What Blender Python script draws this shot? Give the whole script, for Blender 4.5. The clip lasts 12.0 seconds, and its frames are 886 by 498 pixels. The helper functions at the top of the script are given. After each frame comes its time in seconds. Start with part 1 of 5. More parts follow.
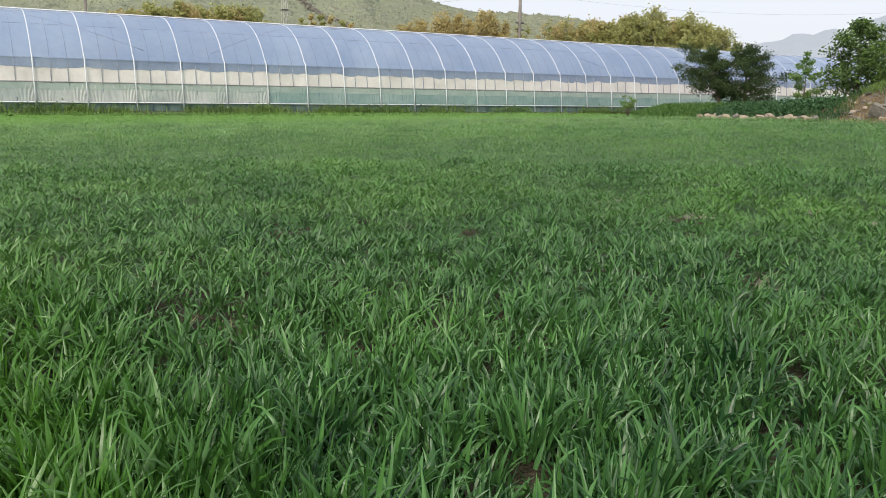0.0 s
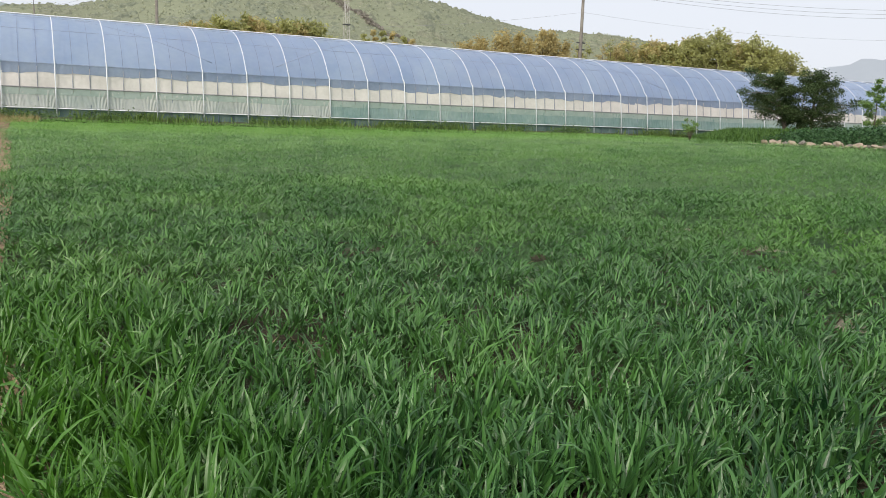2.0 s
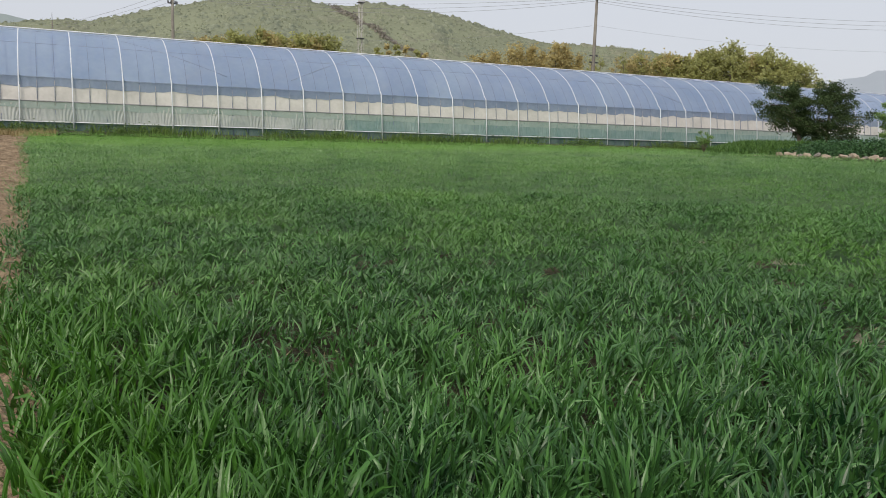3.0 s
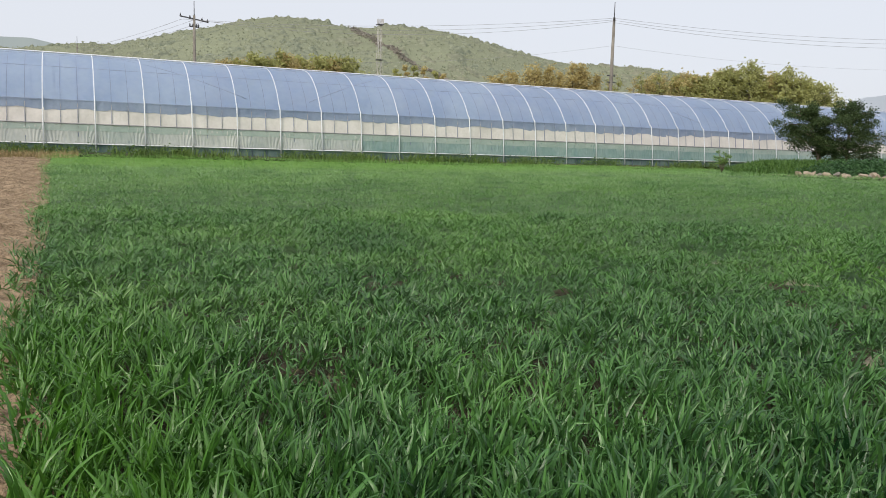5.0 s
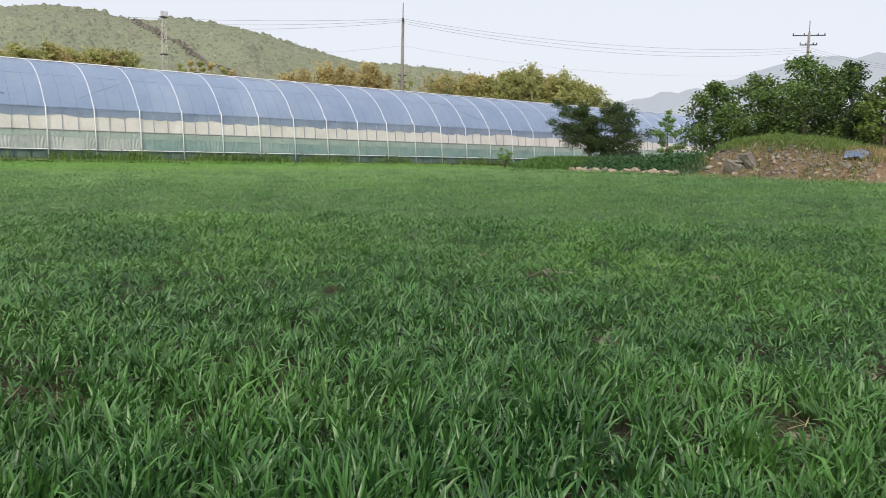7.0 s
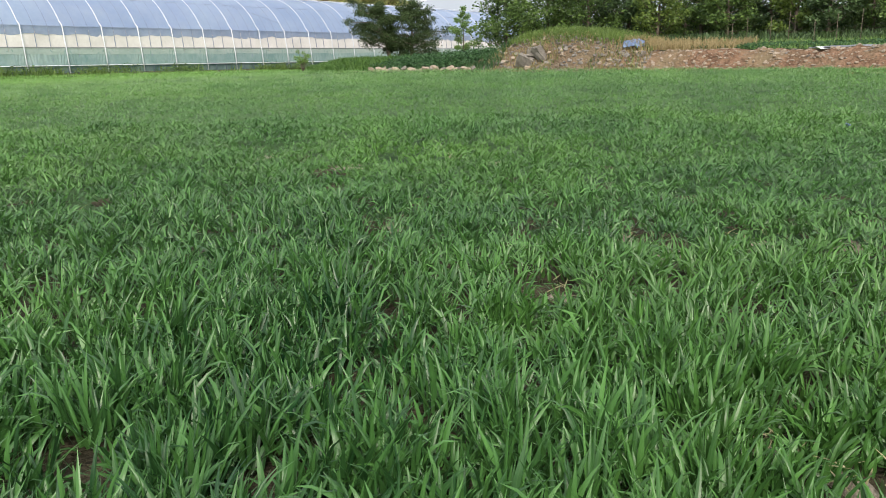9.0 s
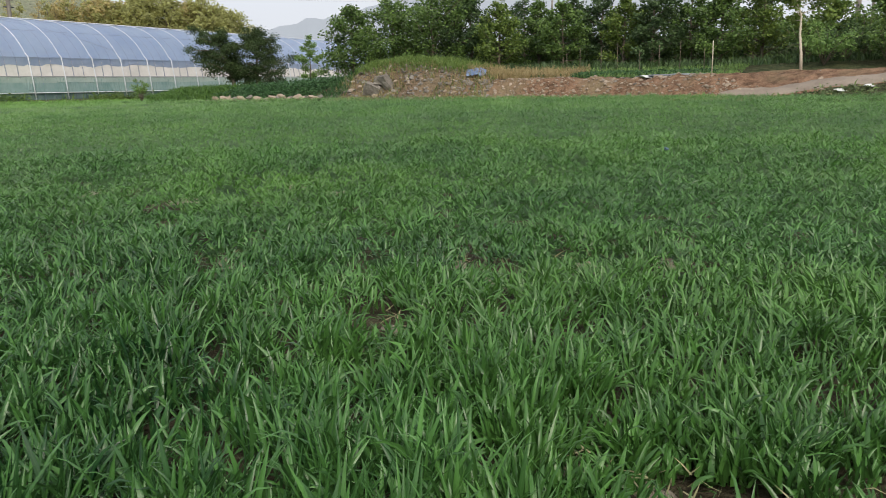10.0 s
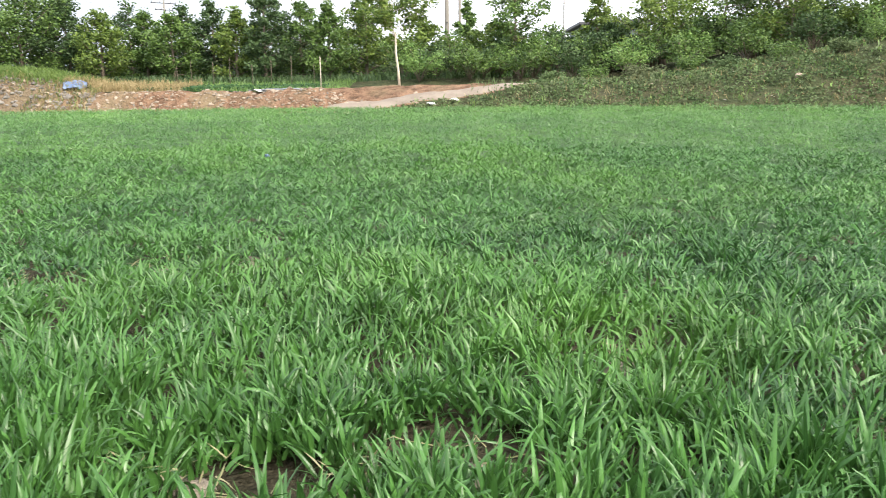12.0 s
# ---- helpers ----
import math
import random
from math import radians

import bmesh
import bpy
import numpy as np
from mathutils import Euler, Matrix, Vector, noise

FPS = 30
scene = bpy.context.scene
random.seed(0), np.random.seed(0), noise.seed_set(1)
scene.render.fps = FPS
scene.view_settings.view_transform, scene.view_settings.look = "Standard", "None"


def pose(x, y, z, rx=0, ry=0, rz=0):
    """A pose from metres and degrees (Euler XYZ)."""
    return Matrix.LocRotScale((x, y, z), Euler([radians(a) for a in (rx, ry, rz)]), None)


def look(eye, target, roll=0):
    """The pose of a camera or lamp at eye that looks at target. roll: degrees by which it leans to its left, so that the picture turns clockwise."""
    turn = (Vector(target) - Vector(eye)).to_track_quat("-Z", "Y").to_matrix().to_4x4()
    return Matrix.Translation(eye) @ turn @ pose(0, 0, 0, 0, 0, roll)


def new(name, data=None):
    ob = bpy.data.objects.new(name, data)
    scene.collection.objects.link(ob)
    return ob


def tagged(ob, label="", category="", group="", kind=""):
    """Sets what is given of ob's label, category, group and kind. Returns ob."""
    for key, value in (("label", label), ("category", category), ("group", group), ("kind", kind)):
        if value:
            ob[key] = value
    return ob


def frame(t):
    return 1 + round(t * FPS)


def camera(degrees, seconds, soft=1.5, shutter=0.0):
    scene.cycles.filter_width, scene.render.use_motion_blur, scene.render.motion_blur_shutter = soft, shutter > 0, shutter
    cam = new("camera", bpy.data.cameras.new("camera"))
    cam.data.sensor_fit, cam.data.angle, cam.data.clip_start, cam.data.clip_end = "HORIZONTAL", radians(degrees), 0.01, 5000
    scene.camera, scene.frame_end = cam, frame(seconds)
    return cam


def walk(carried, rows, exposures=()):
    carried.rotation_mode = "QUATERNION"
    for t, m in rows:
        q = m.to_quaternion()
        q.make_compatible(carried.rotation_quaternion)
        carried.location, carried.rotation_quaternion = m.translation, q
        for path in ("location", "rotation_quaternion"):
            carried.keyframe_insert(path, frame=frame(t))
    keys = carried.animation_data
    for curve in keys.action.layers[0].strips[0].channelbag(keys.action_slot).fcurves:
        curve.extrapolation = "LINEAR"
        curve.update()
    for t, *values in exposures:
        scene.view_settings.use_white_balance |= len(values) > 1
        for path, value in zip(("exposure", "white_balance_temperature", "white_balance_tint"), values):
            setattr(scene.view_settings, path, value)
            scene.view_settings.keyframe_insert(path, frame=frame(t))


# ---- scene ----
cam = camera(58.35, 12.0, soft=0.9, shutter=0.12)
# seconds, eye x y z, heading, pitch, lean
PATH = [
    (0, 0.000, 0.000, 0.211, -31.30, -10.29, -0.44),
    (0.5, -0.061, 0.045, 0.249, -31.58, -10.45, -1.62),
    (1, -0.111, 0.077, 0.271, -30.48, -10.19, -2.18),
    (1.5, -0.133, 0.090, 0.280, -28.55, -9.91, -1.88),
    (2, -0.147, 0.079, 0.285, -27.57, -9.24, -1.98),
    (2.5, -0.144, 0.080, 0.286, -27.16, -8.74, -1.87),
    (3, -0.146, 0.082, 0.288, -26.58, -8.36, -1.84),
    (3.2, -0.141, 0.092, 0.296, -26.37, -8.32, -1.88),
    (4.8, -0.097, 0.036, 0.303, -25.17, -7.16, -1.65),
    (5, -0.084, 0.025, 0.306, -25.18, -6.98, -1.65),
    (5.5, -0.034, -0.000, 0.341, -25.24, -6.53, -1.36),
    (6, 0.036, -0.046, 0.326, -30.32, -6.37, -1.64),
    (6.5, 0.114, -0.102, 0.315, -35.06, -6.50, -1.55),
    (7, 0.184, -0.149, 0.305, -39.51, -6.72, -1.29),
    (7.5, 0.249, -0.209, 0.256, -44.32, -7.70, -1.16),
    (7.7, 0.277, -0.228, 0.226, -45.88, -9.15, -1.07),
    (9.3, 0.448, -0.317, 0.190, -55.13, -13.28, 1.35),
    (9.5, 0.471, -0.343, 0.196, -57.61, -12.32, 1.42),
    (10, 0.501, -0.412, 0.217, -63.47, -11.67, 1.08),
    (10.5, 0.550, -0.462, 0.206, -68.78, -10.96, 1.34),
    (11, 0.581, -0.543, 0.177, -74.98, -10.30, 0.92),
    (11.5, 0.610, -0.649, 0.129, -81.92, -10.28, 0.46),
    (12, 0.652, -0.772, 0.068, -89.62, -10.83, 0.80),
]
EXPOSURES = [(0.0, 0.46), (0.5, 0.88), (1.0, 0.42), (1.5, 0.31), (2.0, 0.40), (2.5, 0.28), (3.0, 0.06), (5.0, 0.30), (5.5, 0.15), (6.0, 0.27), (6.5, 0.33), (7.0, 0.39), (7.5, 0.54), (9.5, 0.76), (10.0, 0.32), (10.5, 0.46), (11.0, 0.64), (11.5, 0.93), (12.0, 1.46)]
walk(cam, [(t, pose(x, y, z, 90 + pitch, 0, yaw) @ pose(0, 0, 0, 0, 0, -lean)) for t, x, y, z, yaw, pitch, lean in PATH], EXPOSURES)

# ---- world and sun: a hazy, nearly overcast late afternoon ----
SUN_ELEVATION, SUN_AZIMUTH = 38.0, 232.0
world = bpy.data.worlds.new("world")
scene.world = world
world.use_nodes = True
wn, wl = world.node_tree.nodes, world.node_tree.links
sky = wn.new("ShaderNodeTexSky")
sky.sky_type = "NISHITA"
sky.sun_disc = False
sky.sun_elevation, sky.sun_rotation = radians(SUN_ELEVATION), radians(SUN_AZIMUTH)
sky.dust_density, sky.air_density, sky.ozone_density = 4.0, 1.0, 1.0
veil = wn.new("ShaderNodeMix")
veil.data_type = "RGBA"
veil.inputs[0].default_value = 0.84
veil.inputs[7].default_value = (7.6, 7.85, 8.5, 1)
wl.new(sky.outputs[0], veil.inputs[6])
wl.new(veil.outputs[2], wn["Background"].inputs[0])
wn["Background"].inputs[1].default_value = 0.092

sun = new("sun", bpy.data.lights.new("sun", "SUN"))
sun.data.energy, sun.data.angle, sun.data.color = 2.0, radians(22), (1.0, 0.92, 0.80)
sun.matrix_world = look((0, 0, 50), (50 * math.sin(radians(SUN_AZIMUTH - 180)), 50 * math.cos(radians(SUN_AZIMUTH - 180)), 50 - 50 * math.tan(radians(SUN_ELEVATION))))


# ---- materials ----
def shader(name, low, high, scale=3.0, rough=0.8, bump=0.0, bump_scale=20.0, island=0.0, fine=0.35, spec=0.3, metal=0.0, through_light=0.0, clear=0.0, thickness=0.02, large=None):
    """Two colours mixed by coarse and fine noise, with per-piece variation, relief, light passing through leaves, and clearness for film."""
    m = bpy.data.materials.new(name)
    m.use_nodes = True
    n, l = m.node_tree.nodes, m.node_tree.links
    p = n["Principled BSDF"]
    geo = n.new("ShaderNodeNewGeometry")
    a = n.new("ShaderNodeTexNoise")
    a.inputs["Scale"].default_value, a.inputs["Detail"].default_value = scale, 5
    b = n.new("ShaderNodeTexNoise")
    b.inputs["Scale"].default_value, b.inputs["Detail"].default_value = scale * 9, 3
    l.new(geo.outputs["Position"], a.inputs["Vector"])
    l.new(geo.outputs["Position"], b.inputs["Vector"])
    mix = n.new("ShaderNodeMath")
    mix.operation = "MULTIPLY_ADD"
    mix.inputs[1].default_value = fine
    l.new(b.outputs[0], mix.inputs[0])
    l.new(a.outputs[0], mix.inputs[2])
    last = mix.outputs[0]
    if island:
        add = n.new("ShaderNodeMath")
        add.operation = "MULTIPLY_ADD"
        add.inputs[1].default_value = island
        l.new(geo.outputs["Random Per Island"], add.inputs[0])
        l.new(last, add.inputs[2])
        last = add.outputs[0]
    ramp = n.new("ShaderNodeMapRange")
    middle = 0.5 + fine * 0.5 + island * 0.5
    spread = 0.22 + island * 0.4
    ramp.inputs[1].default_value, ramp.inputs[2].default_value = middle - spread, middle + spread
    l.new(last, ramp.inputs[0])
    col = n.new("ShaderNodeMix")
    col.data_type = "RGBA"
    col.inputs[6].default_value, col.inputs[7].default_value = (*low, 1), (*high, 1)
    l.new(ramp.outputs[0], col.inputs[0])
    out = col.outputs[2]
    if large:
        c = n.new("ShaderNodeTexNoise")
        c.inputs["Scale"].default_value, c.inputs["Detail"].default_value = large[1], 3
        l.new(geo.outputs["Position"], c.inputs["Vector"])
        r2 = n.new("ShaderNodeMapRange")
        r2.inputs[1].default_value, r2.inputs[2].default_value, r2.inputs[4].default_value = 0.45, 0.68, large[2]
        l.new(c.outputs[0], r2.inputs[0])
        col2 = n.new("ShaderNodeMix")
        col2.data_type = "RGBA"
        col2.inputs[7].default_value = (*large[0], 1)
        l.new(out, col2.inputs[6])
        l.new(r2.outputs[0], col2.inputs[0])
        out = col2.outputs[2]
    l.new(out, p.inputs["Base Color"])
    p.inputs["Roughness"].default_value = rough
    p.inputs["Metallic"].default_value = metal
    p.inputs["Specular IOR Level"].default_value = spec
    if bump:
        t = n.new("ShaderNodeTexNoise")
        t.inputs["Scale"].default_value, t.inputs["Detail"].default_value = bump_scale, 6
        l.new(geo.outputs["Position"], t.inputs["Vector"])
        k = n.new("ShaderNodeBump")
        k.inputs["Strength"].default_value, k.inputs["Distance"].default_value = bump, thickness
        l.new(t.outputs[0], k.inputs["Height"])
        l.new(k.outputs[0], p.inputs["Normal"])
    surface = p.outputs[0]
    if through_light:
        tr = n.new("ShaderNodeBsdfTranslucent")
        glow = n.new("ShaderNodeHueSaturation")
        glow.inputs["Hue"].default_value, glow.inputs["Value"].default_value = 0.485, 1.35
        l.new(out, glow.inputs["Color"])
        l.new(glow.outputs[0], tr.inputs[0])
        s = n.new("ShaderNodeMixShader")
        s.inputs[0].default_value = through_light
        l.new(surface, s.inputs[1])
        l.new(tr.outputs[0], s.inputs[2])
        surface = s.outputs[0]
    if clear:
        tp = n.new("ShaderNodeBsdfTransparent")
        s = n.new("ShaderNodeMixShader")
        s.inputs[0].default_value = clear
        l.new(surface, s.inputs[1])
        l.new(tp.outputs[0], s.inputs[2])
        surface = s.outputs[0]
    l.new(surface, n["Material Output"].inputs["Surface"])
    return m


M_CROP = shader("crop_leaf", (0.007, 0.042, 0.013), (0.092, 0.236, 0.054), 0.8, 0.34, island=0.95, spec=0.42, through_light=0.11, large=((0.115, 0.265, 0.032), 0.28, 0.55))


def sheen_and_lush_margins(m, colour):
    """The crop grows lusher at the field's margins; its paling towards the far sides is sky sheen painted into the
    colour.
    """
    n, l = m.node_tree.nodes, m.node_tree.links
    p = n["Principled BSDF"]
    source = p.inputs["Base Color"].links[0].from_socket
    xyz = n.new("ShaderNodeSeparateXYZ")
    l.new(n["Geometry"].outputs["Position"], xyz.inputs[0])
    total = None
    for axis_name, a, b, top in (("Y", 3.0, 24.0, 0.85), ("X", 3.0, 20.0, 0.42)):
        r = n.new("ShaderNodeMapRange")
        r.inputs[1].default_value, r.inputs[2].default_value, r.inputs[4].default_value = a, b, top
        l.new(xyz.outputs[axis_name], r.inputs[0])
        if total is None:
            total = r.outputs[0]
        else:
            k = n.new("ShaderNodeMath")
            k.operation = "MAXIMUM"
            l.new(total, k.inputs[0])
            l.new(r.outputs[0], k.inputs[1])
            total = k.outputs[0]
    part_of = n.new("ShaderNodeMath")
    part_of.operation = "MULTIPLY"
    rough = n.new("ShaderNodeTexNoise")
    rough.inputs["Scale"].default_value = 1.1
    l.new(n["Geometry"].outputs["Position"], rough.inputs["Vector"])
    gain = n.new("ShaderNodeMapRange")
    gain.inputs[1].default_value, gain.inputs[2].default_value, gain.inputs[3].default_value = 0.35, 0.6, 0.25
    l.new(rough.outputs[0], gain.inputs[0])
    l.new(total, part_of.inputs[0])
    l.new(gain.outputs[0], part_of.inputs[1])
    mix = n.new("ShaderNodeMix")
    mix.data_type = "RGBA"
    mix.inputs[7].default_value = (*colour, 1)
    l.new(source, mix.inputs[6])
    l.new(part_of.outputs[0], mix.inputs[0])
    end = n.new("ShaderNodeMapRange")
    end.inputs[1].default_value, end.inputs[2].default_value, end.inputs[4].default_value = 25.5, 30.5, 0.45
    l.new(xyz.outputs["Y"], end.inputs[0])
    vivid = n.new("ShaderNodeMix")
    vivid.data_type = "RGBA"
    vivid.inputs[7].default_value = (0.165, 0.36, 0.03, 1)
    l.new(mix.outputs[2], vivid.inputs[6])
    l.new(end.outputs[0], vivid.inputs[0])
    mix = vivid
    strip = n.new("ShaderNodeMapRange")
    strip.inputs[1].default_value, strip.inputs[2].default_value, strip.inputs[4].default_value = 1.0, 0.1, 0.8
    l.new(xyz.outputs["X"], strip.inputs[0])
    fresh = n.new("ShaderNodeMix")
    fresh.data_type = "RGBA"
    fresh.inputs[7].default_value = (0.058, 0.170, 0.009, 1)
    l.new(mix.outputs[2], fresh.inputs[6])
    ends = n.new("ShaderNodeMapRange")
    ends.inputs[1].default_value, ends.inputs[2].default_value = 6.3, 4.9
    l.new(xyz.outputs["Y"], ends.inputs[0])
    corner = n.new("ShaderNodeMath")
    corner.operation = "MULTIPLY"
    l.new(strip.outputs[0], corner.inputs[0])
    l.new(ends.outputs[0], corner.inputs[1])
    l.new(corner.outputs[0], fresh.inputs[0])
    l.new(fresh.outputs[2], p.inputs["Base Color"])


sheen_and_lush_margins(M_CROP, (0.255, 0.430, 0.150))


def folded_blades(m):
    """Leaves folded along a paler midrib, with faint lengthwise veins, by the blades' own leaf coordinates."""
    n, l = m.node_tree.nodes, m.node_tree.links
    p = n["Principled BSDF"]
    uv = n.new("ShaderNodeUVMap")
    uv.uv_map = "leaf"
    xyz = n.new("ShaderNodeSeparateXYZ")
    l.new(uv.outputs[0], xyz.inputs[0])

    def sums(op, a, b):
        k = n.new("ShaderNodeMath")
        k.operation = op
        for i, v in enumerate((a, b)):
            if isinstance(v, float):
                k.inputs[i].default_value = v
            else:
                l.new(v, k.inputs[i])
        return k.outputs[0]

    off = sums("ABSOLUTE", sums("SUBTRACT", xyz.outputs[0], 0.5), 0.0)
    veins = sums("MULTIPLY", sums("SINE", sums("MULTIPLY", xyz.outputs[0], 44.0), 0.0), 0.012)
    fold = n.new("ShaderNodeBump")
    fold.inputs["Strength"].default_value, fold.inputs["Distance"].default_value = 1.0, 0.0022
    l.new(sums("ADD", off, veins), fold.inputs["Height"])
    l.new(fold.outputs[0], p.inputs["Normal"])
    rib = n.new("ShaderNodeMapRange")
    rib.inputs[1].default_value, rib.inputs[2].default_value, rib.inputs[3].default_value, rib.inputs[4].default_value = 0.03, 0.10, 0.12, 0.0
    l.new(off, rib.inputs[0])
    source = p.inputs["Base Color"].links[0].from_socket
    mix = n.new("ShaderNodeMix")
    mix.data_type = "RGBA"
    mix.inputs[7].default_value = (0.20, 0.36, 0.14, 1)
    l.new(source, mix.inputs[6])
    l.new(rib.outputs[0], mix.inputs[0])
    l.new(mix.outputs[2], p.inputs["Base Color"])


folded_blades(M_CROP)
M_DEADLEAF = shader("withered_leaf", (0.17, 0.17, 0.08), (0.40, 0.37, 0.22), 6, 0.8, island=0.7, spec=0.15, through_light=0.15)
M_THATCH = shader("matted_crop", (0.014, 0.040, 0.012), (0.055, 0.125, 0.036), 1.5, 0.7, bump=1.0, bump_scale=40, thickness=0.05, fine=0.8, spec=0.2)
sheen_and_lush_margins(M_THATCH, (0.170, 0.280, 0.090))
M_SOIL = shader("field_soil", (0.042, 0.038, 0.024), (0.098, 0.085, 0.056), 5, 0.95, bump=1.0, bump_scale=30, thickness=0.05, spec=0.1)
M_PALESOIL = shader("bare_soil", (0.20, 0.172, 0.135), (0.37, 0.325, 0.26), 7, 0.95, bump=1.0, bump_scale=30, thickness=0.05, spec=0.1)
M_PLOUGH = shader("ploughed_soil", (0.165, 0.117, 0.073), (0.42, 0.315, 0.21), 5.0, 0.95, bump=1.0, bump_scale=18, thickness=0.08, spec=0.1, fine=0.7)
M_BANK = shader("red_brown_earth", (0.085, 0.050, 0.032), (0.325, 0.202, 0.130), 3.2, 0.95, bump=1.0, bump_scale=9, thickness=0.14, spec=0.1, fine=0.8, large=((0.25, 0.20, 0.12), 0.6, 0.8))


def tan_mound(m):
    """The heap at the bank's end is dumped tan rubble, not the red earth of the bank."""
    n, l = m.node_tree.nodes, m.node_tree.links
    p = n["Principled BSDF"]
    source = p.inputs["Base Color"].links[0].from_socket
    xyz = n.new("ShaderNodeSeparateXYZ")
    l.new(n["Geometry"].outputs["Position"], xyz.inputs[0])
    along = n.new("ShaderNodeMapRange")
    along.inputs[1].default_value, along.inputs[2].default_value, along.inputs[4].default_value = 11.0, 14.0, 0.6
    l.new(xyz.outputs["Y"], along.inputs[0])
    grit = n.new("ShaderNodeTexNoise")
    grit.inputs["Scale"].default_value, grit.inputs["Detail"].default_value = 6.0, 6
    l.new(n["Geometry"].outputs["Position"], grit.inputs["Vector"])
    tone = n.new("ShaderNodeMix")
    tone.data_type = "RGBA"
    tone.inputs[6].default_value, tone.inputs[7].default_value = (0.075, 0.062, 0.042, 1), (0.32, 0.255, 0.175, 1)
    l.new(grit.outputs[0], tone.inputs[0])
    mix = n.new("ShaderNodeMix")
    mix.data_type = "RGBA"
    l.new(source, mix.inputs[6])
    l.new(tone.outputs[2], mix.inputs[7])
    l.new(along.outputs[0], mix.inputs[0])
    l.new(mix.outputs[2], p.inputs["Base Color"])


tan_mound(M_BANK)
M_WEEDBED = shader("weedy_ground", (0.030, 0.042, 0.020), (0.095, 0.105, 0.050), 4.0, 0.95, bump=1.0, bump_scale=8, thickness=0.15, spec=0.1, large=((0.125, 0.098, 0.066), 0.6, 0.45))
M_PATH = shader("pale_dirt_path", (0.225, 0.185, 0.148), (0.325, 0.275, 0.225), 2.0, 0.9, bump=0.6, bump_scale=25, thickness=0.03, spec=0.1)
M_STONE = shader("pale_stone", (0.19, 0.15, 0.11), (0.42, 0.345, 0.265), 3.0, 0.85, bump=0.8, bump_scale=12, thickness=0.04, island=0.5)
M_GREY = shader("grey_stone", (0.12, 0.105, 0.09), (0.31, 0.285, 0.25), 2.0, 0.85, bump=0.9, bump_scale=9, thickness=0.05)
M_PIPE = shader("white_steel_pipe", (0.62, 0.65, 0.69), (0.76, 0.78, 0.81), 4, 0.4, spec=0.3)
M_HOOP = shader("galvanised_hoop", (0.20, 0.25, 0.36), (0.30, 0.36, 0.48), 4, 0.5, spec=0.3)
M_INHOOP = shader("dull_inner_hoop", (0.15, 0.19, 0.28), (0.21, 0.25, 0.34), 4, 0.5, spec=0.3)
M_RAIL = shader("dark_rail", (0.20, 0.21, 0.22), (0.32, 0.33, 0.34), 4, 0.5)
M_ROOF = shader("blue_roof_film", (0.40, 0.53, 0.82), (0.51, 0.63, 0.89), 0.5, 0.28, bump=0.22, bump_scale=2.2, spec=0.22, through_light=0.28, clear=0.46, thickness=0.05)
M_ROLL = shader("grey_blue_film", (0.25, 0.32, 0.46), (0.36, 0.43, 0.57), 0.8, 0.3, bump=0.3, bump_scale=3, spec=0.4, through_light=0.3, clear=0.25)
M_LINER = shader("white_inner_curtain", (0.54, 0.52, 0.49), (0.70, 0.67, 0.64), 0.9, 0.6, bump=0.5, bump_scale=5, thickness=0.05)
M_SKIRT = shader("green_grey_skirt_film", (0.37, 0.40, 0.375), (0.58, 0.60, 0.565), 0.7, 0.32, bump=0.2, bump_scale=5, thickness=0.05, spec=0.3, clear=0.15, large=((0.27, 0.35, 0.325), 0.45, 0.5))
M_GREENSKIRT = shader("green_skirt_film", (0.17, 0.29, 0.265), (0.36, 0.46, 0.425), 0.7, 0.32, bump=0.2, bump_scale=5, thickness=0.05, spec=0.3, clear=0.18, large=((0.16, 0.27, 0.255), 0.45, 0.7))
M_BAND = shader("pale_green_film", (0.34, 0.44, 0.395), (0.47, 0.55, 0.50), 0.8, 0.32, bump=0.2, bump_scale=5, thickness=0.04, spec=0.3, clear=0.3)
M_MULCH = shader("dark_teal_base_sheet", (0.05, 0.10, 0.095), (0.15, 0.21, 0.19), 2.5, 0.5, bump=0.6, bump_scale=6)
M_BARK = shader("grey_bark", (0.10, 0.08, 0.06), (0.22, 0.18, 0.14), 6, 0.9, bump=0.8, bump_scale=30)
M_PALEBARK = shader("pale_painted_bark", (0.50, 0.44, 0.35), (0.68, 0.61, 0.50), 5, 0.8, bump=0.4, bump_scale=30)
M_LEAF = shader("broad_leaf", (0.020, 0.052, 0.014), (0.170, 0.275, 0.064), 0.9, 0.45, island=1.1, spec=0.35, through_light=0.14)
M_DARKLEAF = shader("dark_leaf", (0.018, 0.045, 0.017), (0.095, 0.158, 0.052), 1.2, 0.5, island=0.9, spec=0.35, through_light=0.12)
M_NEEDLE = shader("deep_green_leaf", (0.018, 0.040, 0.014), (0.085, 0.125, 0.042), 1.2, 0.6, island=0.9, spec=0.2, through_light=0.08)
M_MIDLEAF = shader("fresh_broad_leaf", (0.036, 0.080, 0.018), (0.215, 0.300, 0.060), 1.0, 0.45, island=1.0, spec=0.35, through_light=0.2)
M_LIGHTLEAF = shader("young_leaf", (0.085, 0.175, 0.045), (0.25, 0.39, 0.11), 1.2, 0.45, island=0.9, spec=0.4, through_light=0.25)
M_POTATO = shader("dark_bed_leaf", (0.024, 0.068, 0.026), (0.075, 0.165, 0.056), 1.2, 0.5, island=0.9, through_light=0.15)
M_GRASS = shader("tall_grass", (0.075, 0.135, 0.03), (0.19, 0.275, 0.075), 1.0, 0.55, island=0.9, through_light=0.25)
